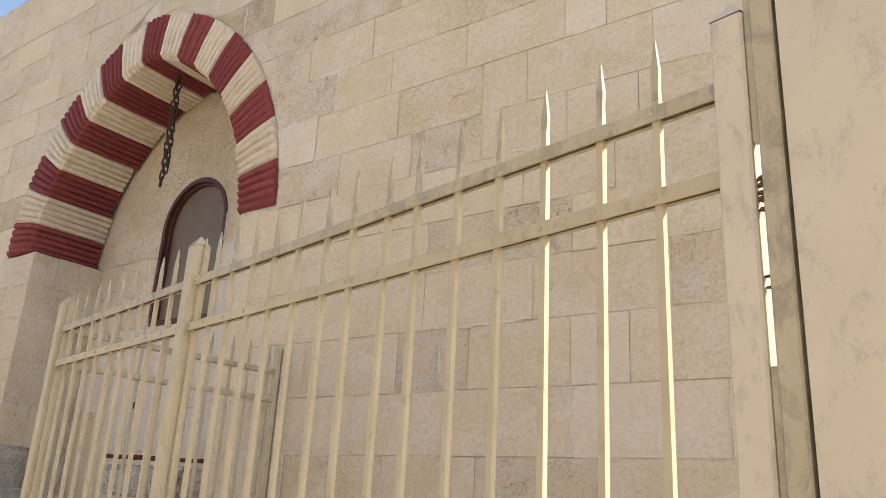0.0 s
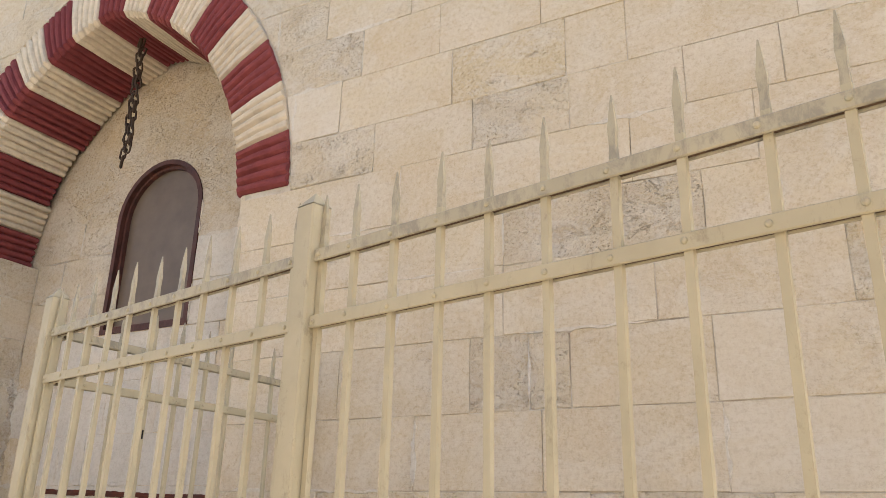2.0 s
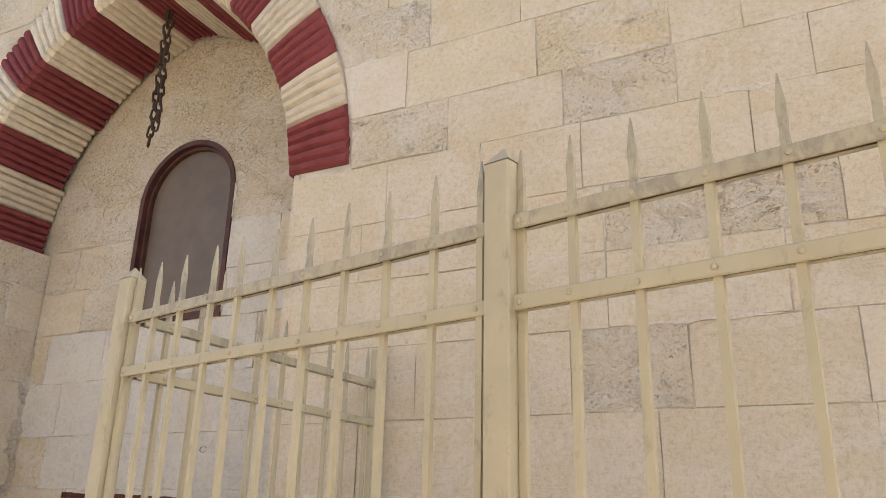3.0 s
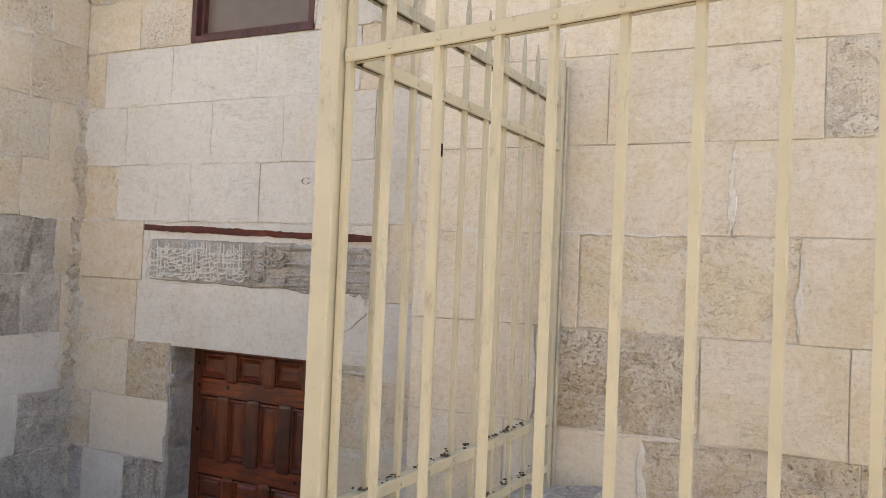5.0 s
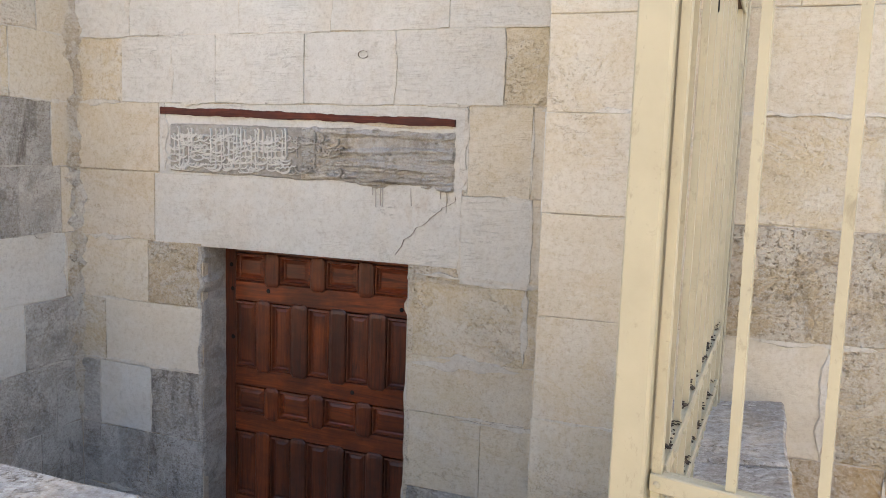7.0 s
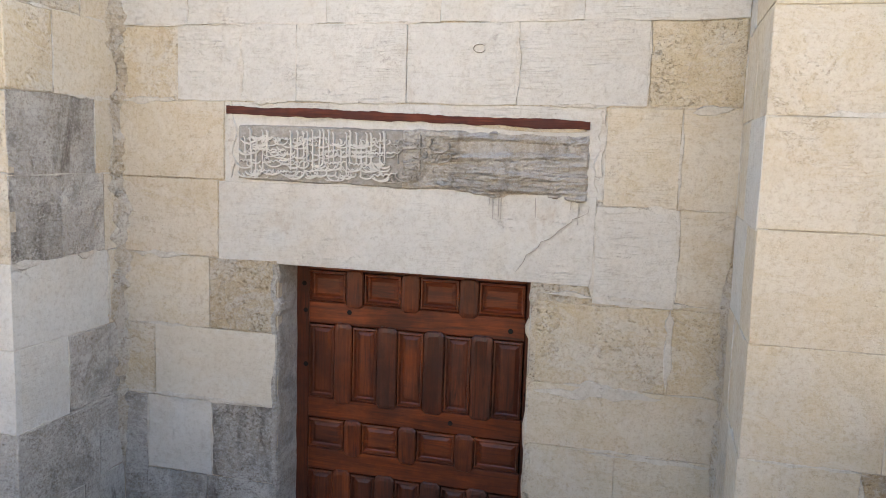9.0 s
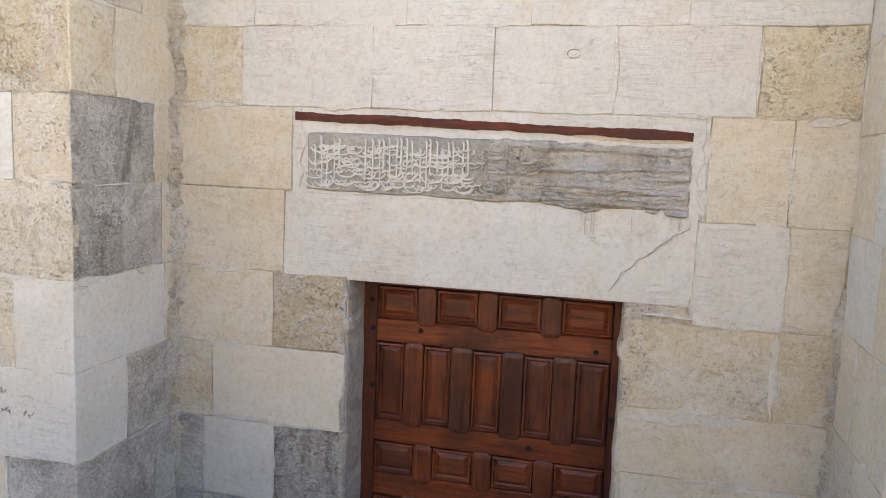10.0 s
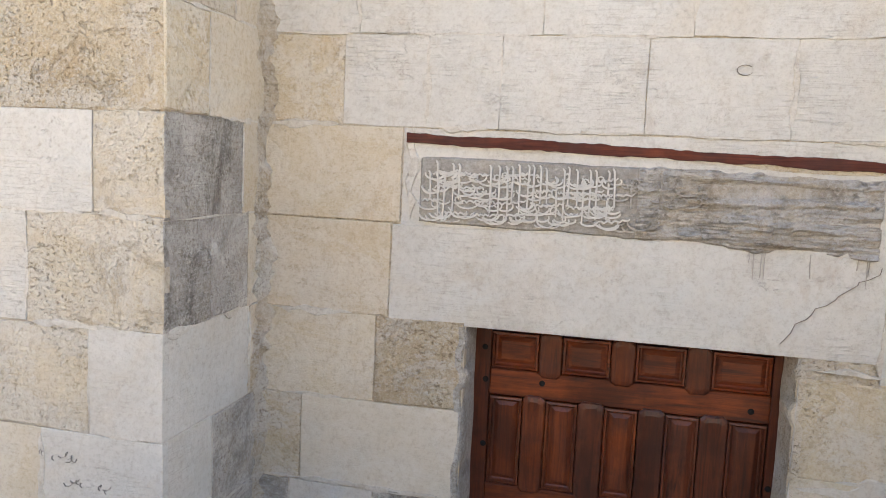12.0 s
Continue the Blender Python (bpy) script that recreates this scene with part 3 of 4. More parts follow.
def strip_mesh():
    n = 110
    verts, faces = [], []
    for i in range(n + 1):
        u = i / n
        x = 0.535 + (2.040 - 0.535) * u
        zt = 1.781 - 0.034 * u + 0.006 * noise.noise((x * 6, 0.3, 0)) + 0.004 * noise.noise((x * 31, 1.3, 0))
        zb = 1.745 - 0.036 * u + 0.007 * noise.noise((x * 7, 5.3, 0)) + 0.005 * noise.noise((x * 27, 6.3, 0))
        y = NICHE_D - 0.008 + 0.002 * noise.noise((x * 12, 9, 0))
        verts += [(x, NICHE_D + 0.02, zb), (x, y, zb + 0.004), (x, y, zt - 0.004), (x, NICHE_D + 0.02, zt)]
    for i in range(n):
        for k in range(3):
            a = 4 * i + k
            faces.append((a, a + 4, a + 5, a + 1))
    faces += [(0, 1, 2, 3), tuple(4 * n + k for k in (3, 2, 1, 0))]
    return verts, faces


verts, faces = strip_mesh()
tagged(mesh_object("wooden_strip", verts, faces, STRIP_WOOD), "narrow dark red wooden strip set into the wall", "wood strip")


# ---- door ----
DOOR_Y = 0.79
door = tagged(empty("door_1", (1.32, DOOR_Y, PIT_FLOOR)), "low closed reddish-brown panelled wooden door", "door", kind="structure")
OFF = Vector((-1.32, -DOOR_Y, -PIT_FLOOR))


def door_part(name, lo, hi, bevel, material, label=""):
    bm = boxes((lo, hi), bevel=bevel)
    bmesh.ops.translate(bm, verts=bm.verts, vec=OFF)
    return part(name, bm, material, door, label)


door_part("leaf", (0.74, DOOR_Y + 0.022, PIT_FLOOR), (1.90, DOOR_Y + 0.05, 1.16), 0, WOOD_OLD)
door_part("stile", (0.74, DOOR_Y, PIT_FLOOR), (0.838, DOOR_Y + 0.022, 1.16), 0.003, WOOD)
door_part("stile", (1.806, DOOR_Y, PIT_FLOOR), (1.90, DOOR_Y + 0.022, 1.16), 0.003, WOOD)
PERIOD = 0.672
rng = random.Random(11)


def field(x0, x1, z0, z1, material):
    """A fielded panel: a raised moulding, a groove and a raised middle."""
    bm = bmesh.new()
    rows = []
    for inset, y in ((0.0, 0.016), (0.002, -0.003), (0.009, -0.005), (0.014, 0.009), (0.019, 0.012), (0.034, 0.004)):
        rows.append([bm.verts.new(Vector((x, DOOR_Y + y, z)) + OFF) for x, z in ((x0 + inset, z0 + inset), (x1 - inset, z0 + inset), (x1 - inset, z1 - inset), (x0 + inset, z1 - inset))])
    for a, b in zip(rows, rows[1:]):
        for k in range(4):
            bm.faces.new((a[k], a[(k + 1) % 4], b[(k + 1) % 4], b[k]))
    bm.faces.new(rows[-1])
    part("panel", bm, material, door)


def muntin(x0, x1, z0, z1, material):
    """A raised block between two panels, with clipped corners and a crowned, worn face."""
    bm = bmesh.new()
    rows = []
    for inset, y in ((0.0, 0.020), (0.0, -0.007), (0.005, -0.012), (0.020, -0.0155)):
        c = 0.015 if inset < 0.01 else 0.008
        a, b, e, f = x0 + inset, x1 - inset, z0 + inset, z1 - inset
        outline = ((a + c, e), (b - c, e), (b, e + c), (b, f - c), (b - c, f), (a + c, f), (a, f - c), (a, e + c))
        rows.append([bm.verts.new(Vector((x + rng.uniform(-0.001, 0.001), DOOR_Y + y, z + rng.uniform(-0.0015, 0.0015))) + OFF) for x, z in outline])
    for p, q in zip(rows, rows[1:]):
        for k in range(8):
            bm.faces.new((p[k], p[(k + 1) % 8], q[(k + 1) % 8], q[k]))
    bm.faces.new(rows[-1])
    part("muntin", bm, material, door)


for level in range(3):
    top = 1.082 - PERIOD * level
    # a row of four lying panels with broad muntins between them
    xs = [(0.842, 1.012), (1.098, 1.266), (1.352, 1.522), (1.608, 1.802)]
    for a, b in xs:
        field(a, b, top - 0.134, top, WOOD_FLAT)
    for (_, a), (b, _) in zip(xs, xs[1:]):
        muntin(a + 0.002, b - 0.002, top - 0.156, top + 0.010, WOOD)
    door_part("rail", (0.838, DOOR_Y, top - 0.236), (1.806, DOOR_Y + 0.022, top - 0.138), 0.004, WOOD_FLAT)
    # a row of five upright panels
    high = top - 0.240
    low = max(top - 0.572, PIT_FLOOR + 0.02)
    xs = [(0.842, 0.962), (1.048, 1.162), (1.256, 1.372), (1.466, 1.580), (1.676, 1.802)]
    for k, (a, b) in enumerate(xs):
        field(a, b, low, high, WOOD if k != 3 or level else WOOD_OLD)
    for k, ((_, a), (b, _)) in enumerate(zip(xs, xs[1:])):
        muntin(a + 0.002, b - 0.002, low - 0.018, high + 0.014, WOOD if k == 0 else WOOD_OLD)
    door_part("rail", (0.838, DOOR_Y, low - 0.096), (1.806, DOOR_Y + 0.022, low - 0.004), 0.004, WOOD_FLAT)
door_part("top_rail", (0.838, DOOR_Y, 1.086), (1.806, DOOR_Y + 0.022, 1.16), 0.003, WOOD_FLAT)
# dark knots of the wood, built as flattened black beads
for x, z in ((0.822, 0.900), (1.745, 0.885), (0.825, 0.655), (1.822, 0.62), (0.815, 1.02), (1.03, 0.905), (1.50, 0.46)):
    bm = bmesh.new()
    bmesh.ops.create_uvsphere(bm, u_segments=10, v_segments=6, radius=0.012, matrix=Matrix.Translation(Vector((x, DOOR_Y + 0.002, z)) + OFF) @ Matrix.Diagonal((1, 0.5, 1, 1)))
    part("stud", bm, BLACK, door, "dark iron nail head")


def jamb(x_face, side, seed, material, label):
    """A worn door jamb with a broken, wavering edge. side: +1 where the opening lies towards +x."""
    verts, faces = [], []
    rows = 70
    for i in range(rows + 1):
        z = PIT_FLOOR + (LINTEL - 0.003 - PIT_FLOOR) * i / rows
        w = 0.011 * noise.noise((seed, z * 7, 0.5)) + 0.008 * noise.noise((seed, z * 19, 4.5))
        carve = (0.030 if side > 0 else 0.018) * math.exp(-((z - 0.98) / 0.09) ** 2) * math.sin((z - 0.9) * 44)
        e = x_face + side * max(w + carve, -0.005)
        verts += [(e - side * 0.030, NICHE_D - 0.001, z), (e - side * 0.008, NICHE_D - 0.003 + 0.3 * abs(w), z), (e, NICHE_D + 0.010, z),
                  (e + side * 0.005, NICHE_D + 0.09, z), (x_face + side * (0.008 + 0.4 * w), DOOR_Y + 0.004, z)]
    for i in range(rows):
        for k in range(4):
            a = 5 * i + k
            faces.append((a, a + 1, a + 6, a + 5))
    return mesh_object("door_jamb", verts, faces, material, wall_niche)


jamb(DOOR_L + 0.009, 1, 1.7, GREY, "")
jamb(DOOR_R - 0.009, -1, 6.2, ROUGH, "")

# ---- parapets ----
def rough_block(lo, hi, cuts, seed, amount):
    """A stone block with uneven faces and worn edges."""
    bm = boxes((lo, hi))
    bmesh.ops.bevel(bm, geom=list(bm.edges), offset=0.007, segments=1, affect="EDGES")
    bmesh.ops.subdivide_edges(bm, edges=[e for e in bm.edges if e.calc_length() > 0.12], cuts=cuts, use_grid_fill=True)
    for v in bm.verts:
        v.co += Vector((noise.noise(Vector((seed, 0, 0)) + v.co * 6), noise.noise(Vector((0, seed, 0)) + v.co * 6), 0.5 * noise.noise(Vector((0, 0, seed)) + v.co * 9))) * amount
    return bm


parapet = tagged(empty("parapet", (3.12, 0, 0)), "low rough grey stone parapet under the iron fence", "parapet", kind="structure")
for i, (ya, yb) in enumerate(((-0.52, -0.002), (-1.30, -0.528))):
    bm = rough_block((2.985 - 3.12, ya, -0.86), (3.320 - 3.12, yb, 0.894 - 0.006 * i), 7, 3.0 + i, 0.011)
    for v in bm.verts:
        if v.co.z > 0.5:
            v.co.z += 0.12 * v.co.x
    part("coping_stone", bm, SLAB, parapet)
street_parapet = tagged(empty("parapet", (1.0, -1.6, 0)), "low stone parapet between street and sunken entrance", "parapet", kind="structure")
for i, (xa, xb) in enumerate(((-0.62, 0.52), (0.528, 1.55), (1.558, 2.52))):
    bm = rough_block((xa - 1.0, -0.20, -0.86), (xb - 1.0, 0.185, 1.0), 6, 8.0 + i, 0.010)
    part("coping_stone", bm, SLAB, street_parapet)


# ---- iron fences ----
def bar_mesh(name, sections):
    """A flat bar through sections of height, half width and half depth."""
    verts, faces = [], []
    for z, a, b in sections:
        verts += [(-a, -b, z), (a, -b, z), (a, b, z), (-a, b, z)]
    n = len(verts) // 4
    for i in range(n - 1):
        for k in range(4):
            p, q = 4 * i + k, 4 * i + (k + 1) % 4
            faces.append((p, q, q + 4, p + 4))
    faces += [(3, 2, 1, 0), tuple(range(4 * n - 4, 4 * n))]
    me = bpy.data.meshes.new(name)
    me.from_pydata(verts, [], faces)
    me.update()
    return me


def rivet_mesh():
    bm = bmesh.new()
    bmesh.ops.create_uvsphere(bm, u_segments=8, v_segments=5, radius=0.0060, matrix=Matrix.Diagonal((1, 0.7, 1, 1)))
    me = bpy.data.meshes.new("rivet")
    bm.to_mesh(me)
    bm.free()
    me.materials.append(CREAM_PAINT)
    return me


TIP, HW, HD = 2.322, 0.0070, 0.0060
BAR = bar_mesh("bar", ((0.885, HW, HD), (TIP - 0.120, HW, HD)))
SPEAR = bar_mesh("spear_point", ((TIP - 0.120, HW, HD), (TIP - 0.095, HW * 0.86, HD * 0.8), (TIP - 0.062, HW * 1.12, HD * 0.8), (TIP - 0.022, HW * 0.5, HD * 0.5), (TIP, 0.0012, 0.0012)))
RIVET = rivet_mesh()
BAR.materials.append(CREAM_PAINT)
SPEAR.materials.append(WORN_PAINT)
R1, R2, R3, R4 = 2.178, 2.028, 1.122, 0.965


def post_bm(s, z0, z1, w=0.060):
    """A square tube with a welded pyramid cap."""
    bm = boxes(((s - w / 2, -w / 2, z0), (s + w / 2, w / 2, z1 - 0.036)), bevel=0.004)
    tip = bm.verts.new((s, 0, z1))
    base = [bm.verts.new(p) for p in ((s - w / 2, -w / 2, z1 - 0.0375), (s + w / 2, -w / 2, z1 - 0.0375), (s + w / 2, w / 2, z1 - 0.0375), (s - w / 2, w / 2, z1 - 0.0375))]
    for k in range(4):
        bm.faces.new((base[k], base[(k + 1) % 4], tip))
    return bm


def fence(place, angle, bars, span, rails, bar_data, label, side=-1, seed=0):
    """A fence run along its own x. bars: where they stand; span: from and to; rails: heights. Rails lie on the side given."""
    rng = random.Random(seed)
    root = tagged(empty("iron_fence", place), label, "fence", group="spiked iron fence")
    root.matrix_world = Matrix.Translation(place) @ Matrix.Rotation(radians(angle), 4, "Z")
    for s in bars:
        ob = new("bar", bar_data)
        ob.parent = root
        tip = new("spear_point", SPEAR)
        tip.parent = ob
        ob.matrix_local = pose(s + rng.uniform(-0.002, 0.002), 0, rng.uniform(-0.005, 0.005), rng.uniform(-0.15, 0.15), rng.uniform(-0.25, 0.25), rng.uniform(-2, 2))
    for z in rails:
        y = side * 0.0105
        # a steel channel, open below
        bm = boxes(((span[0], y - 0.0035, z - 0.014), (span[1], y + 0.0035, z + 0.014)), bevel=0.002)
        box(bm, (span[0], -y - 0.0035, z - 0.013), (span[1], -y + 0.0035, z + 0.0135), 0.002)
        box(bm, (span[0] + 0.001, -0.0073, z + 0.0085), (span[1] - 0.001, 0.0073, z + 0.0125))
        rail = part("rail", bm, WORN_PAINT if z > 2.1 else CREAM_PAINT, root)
        # a dark brown lining fills the inside of the channel
        part("channel_lining", boxes(((span[0] + 0.002, -0.0071, z - 0.0095), (span[1] - 0.002, 0.0071, z + 0.0084))), BROWN_IRON, rail, "rusty unpainted inside of the channel")
        for s in bars:
            ob = new("rivet", RIVET)
            ob.parent = root
            ob.matrix_local = pose(s, y + side * 0.0042, z + rng.uniform(-0.002, 0.002))
    return root


SLOPE = math.degrees(math.atan2(-0.2112, 1.0))
ORIGIN = (3.080, -1.2554, 0)
LENGTHS = [0.008] + [0.117 + 0.1197 * k for k in range(10)]
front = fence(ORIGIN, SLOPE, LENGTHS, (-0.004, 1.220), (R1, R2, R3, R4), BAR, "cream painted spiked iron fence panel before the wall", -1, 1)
part("post", post_bm(-0.036, 0.862, 2.335, 0.055), CREAM_PAINT, front, "corner post with a small pyramid cap")
part("post", post_bm(1.249, 0.0, 2.338, 0.056), CREAM_PAINT, front)
FAR = [1.290] + [1.387 + 0.1222 * k for k in range(14)]
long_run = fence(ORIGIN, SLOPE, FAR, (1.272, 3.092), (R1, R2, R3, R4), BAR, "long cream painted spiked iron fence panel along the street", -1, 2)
part("post", post_bm(3.121, 0.0, 2.330, 0.054), SHEET_PAINT, long_run, "beige painted end post with a pyramid cap")

RETURN_ANGLE = math.degrees(math.atan2(1.2355, 0.048))
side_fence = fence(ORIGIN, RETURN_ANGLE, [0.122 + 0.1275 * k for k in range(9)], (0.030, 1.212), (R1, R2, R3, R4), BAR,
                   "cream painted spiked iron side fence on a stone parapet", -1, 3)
bm = boxes(((1.184, -0.016, 0.858), (1.214, 0.016, 2.322)), bevel=0.003)
part("post", bm, CREAM_PAINT, side_fence, "thin end post against the wall")
bm = boxes(((1.219, -0.022, 0.858), (1.240, 0.022, 2.305)), bevel=0.003)
part("wall_post", bm, WORN_PAINT, side_fence, "grey worn angle iron at the wall")
# a small dark mark on a bar, built as a black box
bm = boxes(((0.375, -0.012, 1.880), (0.382, -0.004, 1.912)), bevel=0.002)
part("latch", bm, BLACK, side_fence, "small black latch")

DIRT = simple("lodged_dirt", (0.085, 0.062, 0.042), (0.04, 0.03, 0.022), 0.95, 40)


def dirt_clump(bm, place, size, count, rng):
    """Crumbs and leaf bits, caught in a corner."""
    for i in range(count):
        c = Vector(place) + Vector((rng.gauss(0, size), rng.gauss(0, size * 0.35), abs(rng.gauss(0, size * 0.45))))
        r = rng.uniform(0.0018, 0.0048)
        got = bmesh.ops.create_icosphere(bm, subdivisions=1, radius=r)
        turn = Matrix.Rotation(rng.uniform(0, 6.3), 3, "Z") @ Matrix.Rotation(rng.uniform(-0.6, 0.6), 3, "X")
        flat = rng.uniform(0.35, 0.8)
        for v in got["verts"]:
            p = v.co * rng.uniform(0.7, 1.25)
            v.co = c + turn @ Vector((p.x * 1.5, p.y, p.z * flat))


dirt_rng = random.Random(17)
bm = bmesh.new()
for z in sorted((R1, R2, R3, R4))[:2]:
    for k in range(9):
        s = 0.122 + 0.1275 * k
        dirt_clump(bm, (s - 0.022, 0.0, z + 0.0135), 0.015, dirt_rng.randint(7, 14), dirt_rng)
        if dirt_rng.random() < 0.5:
            dirt_clump(bm, (s + 0.024, 0.0, z + 0.0135), 0.014, dirt_rng.randint(2, 5), dirt_rng)
tagged(part("lodged_dirt", bm, DIRT, side_fence, "dark crumbs of dirt caught between the rails"), kind="stuff")

# ---- sheet metal gate ----
gate = tagged(empty("metal_gate", ORIGIN), "beige painted sheet metal gate beside the fence", "gate")
gate.matrix_world = Matrix.Translation(ORIGIN) @ Matrix.Rotation(radians(SLOPE), 4, "Z")
hinge_post = part("gate_post", boxes(((3.1615, -0.030, 0.0), (3.196, -0.004, 2.318)), bevel=0.003), WORN_PAINT, gate, "worn rusty hinge post")
# the gap between the posts is welded shut above and below, and bridged by small weld beads between
part("weld_plate", boxes(((3.1485, -0.022, 2.066), (3.1612, -0.008, 2.312)), bevel=0.002), WORN_PAINT, hinge_post, "welded filler plate, worn paint")
part("weld_plate", boxes(((3.1485, -0.022, 0.30), (3.1612, -0.008, 1.735)), bevel=0.002), WORN_PAINT, hinge_post, "welded filler plate, worn paint")
weld_rng = random.Random(63)
for z, r in ((2.010, 0.006), (2.000, 0.007), (1.988, 0.006), (1.978, 0.008), (1.962, 0.006), (1.862, 0.003), (1.846, 0.003)):
    bm = bmesh.new()
    bmesh.ops.create_icosphere(bm, subdivisions=2, radius=1.0)
    for v in bm.verts:
        v.co = Vector((3.1550, -0.014, z)) + Vector((v.co.x * 0.0085, v.co.y * 0.006, v.co.z * r * 0.7)) * weld_rng.uniform(0.8, 1.1)
    part("weld_bead", bm, BROWN_IRON, hinge_post, "rusty weld bead")
part("gate_frame", boxes(((3.2065, -0.024, 0.02), (3.235, 0.016, 2.40)), ((4.28, -0.030, 0.02), (4.31, 0.016, 2.29)), ((3.235, -0.018, 0.04), (4.28, 0.016, 0.08))), SHEET_PAINT, gate)
# black strip puts the hinge gap's shade into colour
part("shadow_gap_strip", boxes(((3.1965, -0.012, 0.0), (3.2045, -0.006, 2.40))), BLACK, gate, "dark rubber strip in the hinge gap")
part("sheet", boxes(((3.2045, -0.034, 0.05), (4.31, -0.030, 2.42)), bevel=0.0012), SHEET_PAINT, gate, "plain beige painted steel sheet with scuffs")
part("post", boxes(((4.32, -0.035, 0.0), (4.39, 0.035, 2.42)), bevel=0.004), SHEET_PAINT, gate)

# ---- cracks and marks ----
def wall_line(name, pts, width, material, label, category):
    bm = bmesh.new()
    ribbon(bm, pts, width, NICHE_D + 0.004, NICHE_D - 0.0045, 0.6)
    tagged(part(name, bm, material, None), label, category, kind="structure")


CRACK = simple("crack_shadow", (0.27, 0.225, 0.175), (0.17, 0.14, 0.11), 0.95, 40)
rng = random.Random(21)
pts = []
for i in range(15):
    f = i / 14
    pts.append((1.79 + 0.27 * f + rng.uniform(-0.010, 0.010), 1.16 + 0.26 * f ** 0.7 + rng.uniform(-0.008, 0.008)))
wall_line("wall_crack", pts, 0.0017, CRACK, "thin branching crack in the lintel stone", "crack")
wall_line("mason_mark", [(1.61 + 0.024 * math.cos(a), 2.01 + 0.016 * math.sin(a)) for a in np.linspace(0.6, 5.9, 12)], 0.0022, CRACK, "faint round mason's mark on pale stone", "mark")


# ---- wall stones ----
LAID = []


def stone(parent, place, u0, u1, v0, v1, kind, rng, top=None):
    """One dressed block. place maps along, up and out to the world; top: its upper left and right ends where its sides lean."""
    t0, t1 = top if top else (u0, u1)
    LAID.append((parent, place, min(u0, u1), max(u0, u1), v0, v1))
    gap = rng.uniform(0.0004, 0.0013) if kind == "w" else rng.uniform(0.0008, 0.0024)
    proud = rng.uniform(-0.0025, 0.003)
    rough = kind in "rbyg"
    j = 0.006 if rough else 0.0025
    bev = 0.0045 if rough else 0.0022
    base = [(u0 + gap, v0 + gap), ((u0 + u1) / 2, v0 + gap), (u1 - gap, v0 + gap), ((u1 + t1) / 2 - gap, (v0 + v1) / 2),
            (t1 - gap, v1 - gap), ((t0 + t1) / 2, v1 - gap), (t0 + gap, v1 - gap), ((u0 + t0) / 2 + gap, (v0 + v1) / 2)]
    mu, mv = sum(p[0] for p in base) / 8, sum(p[1] for p in base) / 8
    base = [(u + rng.uniform(-j, j) * 0.6, v + rng.uniform(-j, j)) for u, v in base]
    inner = [(u + math.copysign(min(bev, abs(mu - u)), mu - u), v + math.copysign(min(bev, abs(mv - v)), mv - v)) for u, v in base]
    verts = [place(u, v, -0.03) for u, v in base] + [place(u, v, proud - bev * 0.7) for u, v in base] + \
            [place(u, v, proud + rng.uniform(-0.0015, 0.0015)) for u, v in inner] + [place(mu, mv, proud + (rng.uniform(0.0, 0.004) if rough else 0.0))]
    faces = []
    for r in (0, 8):
        for k in range(8):
            faces.append((r + k, r + (k + 1) % 8, r + 8 + (k + 1) % 8, r + 8 + k))
    faces += [(16 + k, 16 + (k + 1) % 8, 24) for k in range(8)]
    mesh_object("stone", verts, faces, KIND[kind], parent)


def on_front(u, v, d):
    return (u, -d, v)


def on_back(u, v, d):
    return (u, NICHE_D - d, v)


def on_left_reveal(u, v, d):
    return (d, u, v)


def on_right_reveal(u, v, d):
    return (NICHE_W - d, -u, v)


stone_rng = random.Random(77)


def course(parent, place, z0, z1, joints, kinds):
    """A course with joints where they stand, and a letter for the kind of each stone."""
    for a, b, kind in zip(joints, joints[1:], kinds):
        if kind != "-":
            stone(parent, place, a, b, z0, z1, kind, stone_rng)


def random_joints(a, b, lo=0.38, hi=0.78):
    """Joints from a towards b."""
    sign = 1 if b > a else -1
    out = [a]
    while abs(b - out[-1]) > hi:
        out.append(out[-1] + sign * stone_rng.uniform(lo, hi))
    if abs(b - out[-1]) > 0.12:
        out.append(b)
    else:
        out[-1] = b
    return out


def fill_kinds(n, mix):
    return "".join(stone_rng.choice(mix) for _ in range(n))


# right of the niche
E_ = WALL_R - 0.01
course_table = (
    (0.40, 0.75, (NICHE_W, 2.90, 3.60, 4.30), "coo"),
    (0.75, 1.095, (NICHE_W, 2.95, 3.43, 4.05, 4.6), "cpbb"),
    (1.095, 1.425, (NICHE_W, 3.05, 3.60, 4.02, 4.55), "cbcc"),
    (1.425, 1.745, (NICHE_W, 3.20, 3.88, 4.42), "cyc"),
    (1.745, 2.042, (NICHE_W, 3.02, 3.68, 4.24, 4.90), "cccc"),
    (2.042, 2.345, (NICHE_W, 3.28, 3.93, 4.19, 4.36, 4.89, 5.16), "ccrrcp"),
    (2.345, 2.640, (NICHE_W, 3.12, 3.57, 4.08, 4.70, 5.35), "cccccy"),
    (2.640, 2.910, (NICHE_W, 2.98, 3.56, 4.08, 4.90, 5.16), "cccrcc"),
    (2.910, 3.200, (NICHE_W, 3.10, 3.56, 4.00, 4.64, 5.11), "ccccc"),
)
for z0, z1, joints, kinds in course_table:
    more = random_joints(joints[-1], E_, 0.42, 0.85)
    joints = joints[:-1] + tuple(more)
    kinds = kinds[:len(joints) - 1] + fill_kinds(len(joints) - 1 - len(kinds), "ccccpccyr")
    course(wall_right, on_front, z0, z1, joints, kinds)
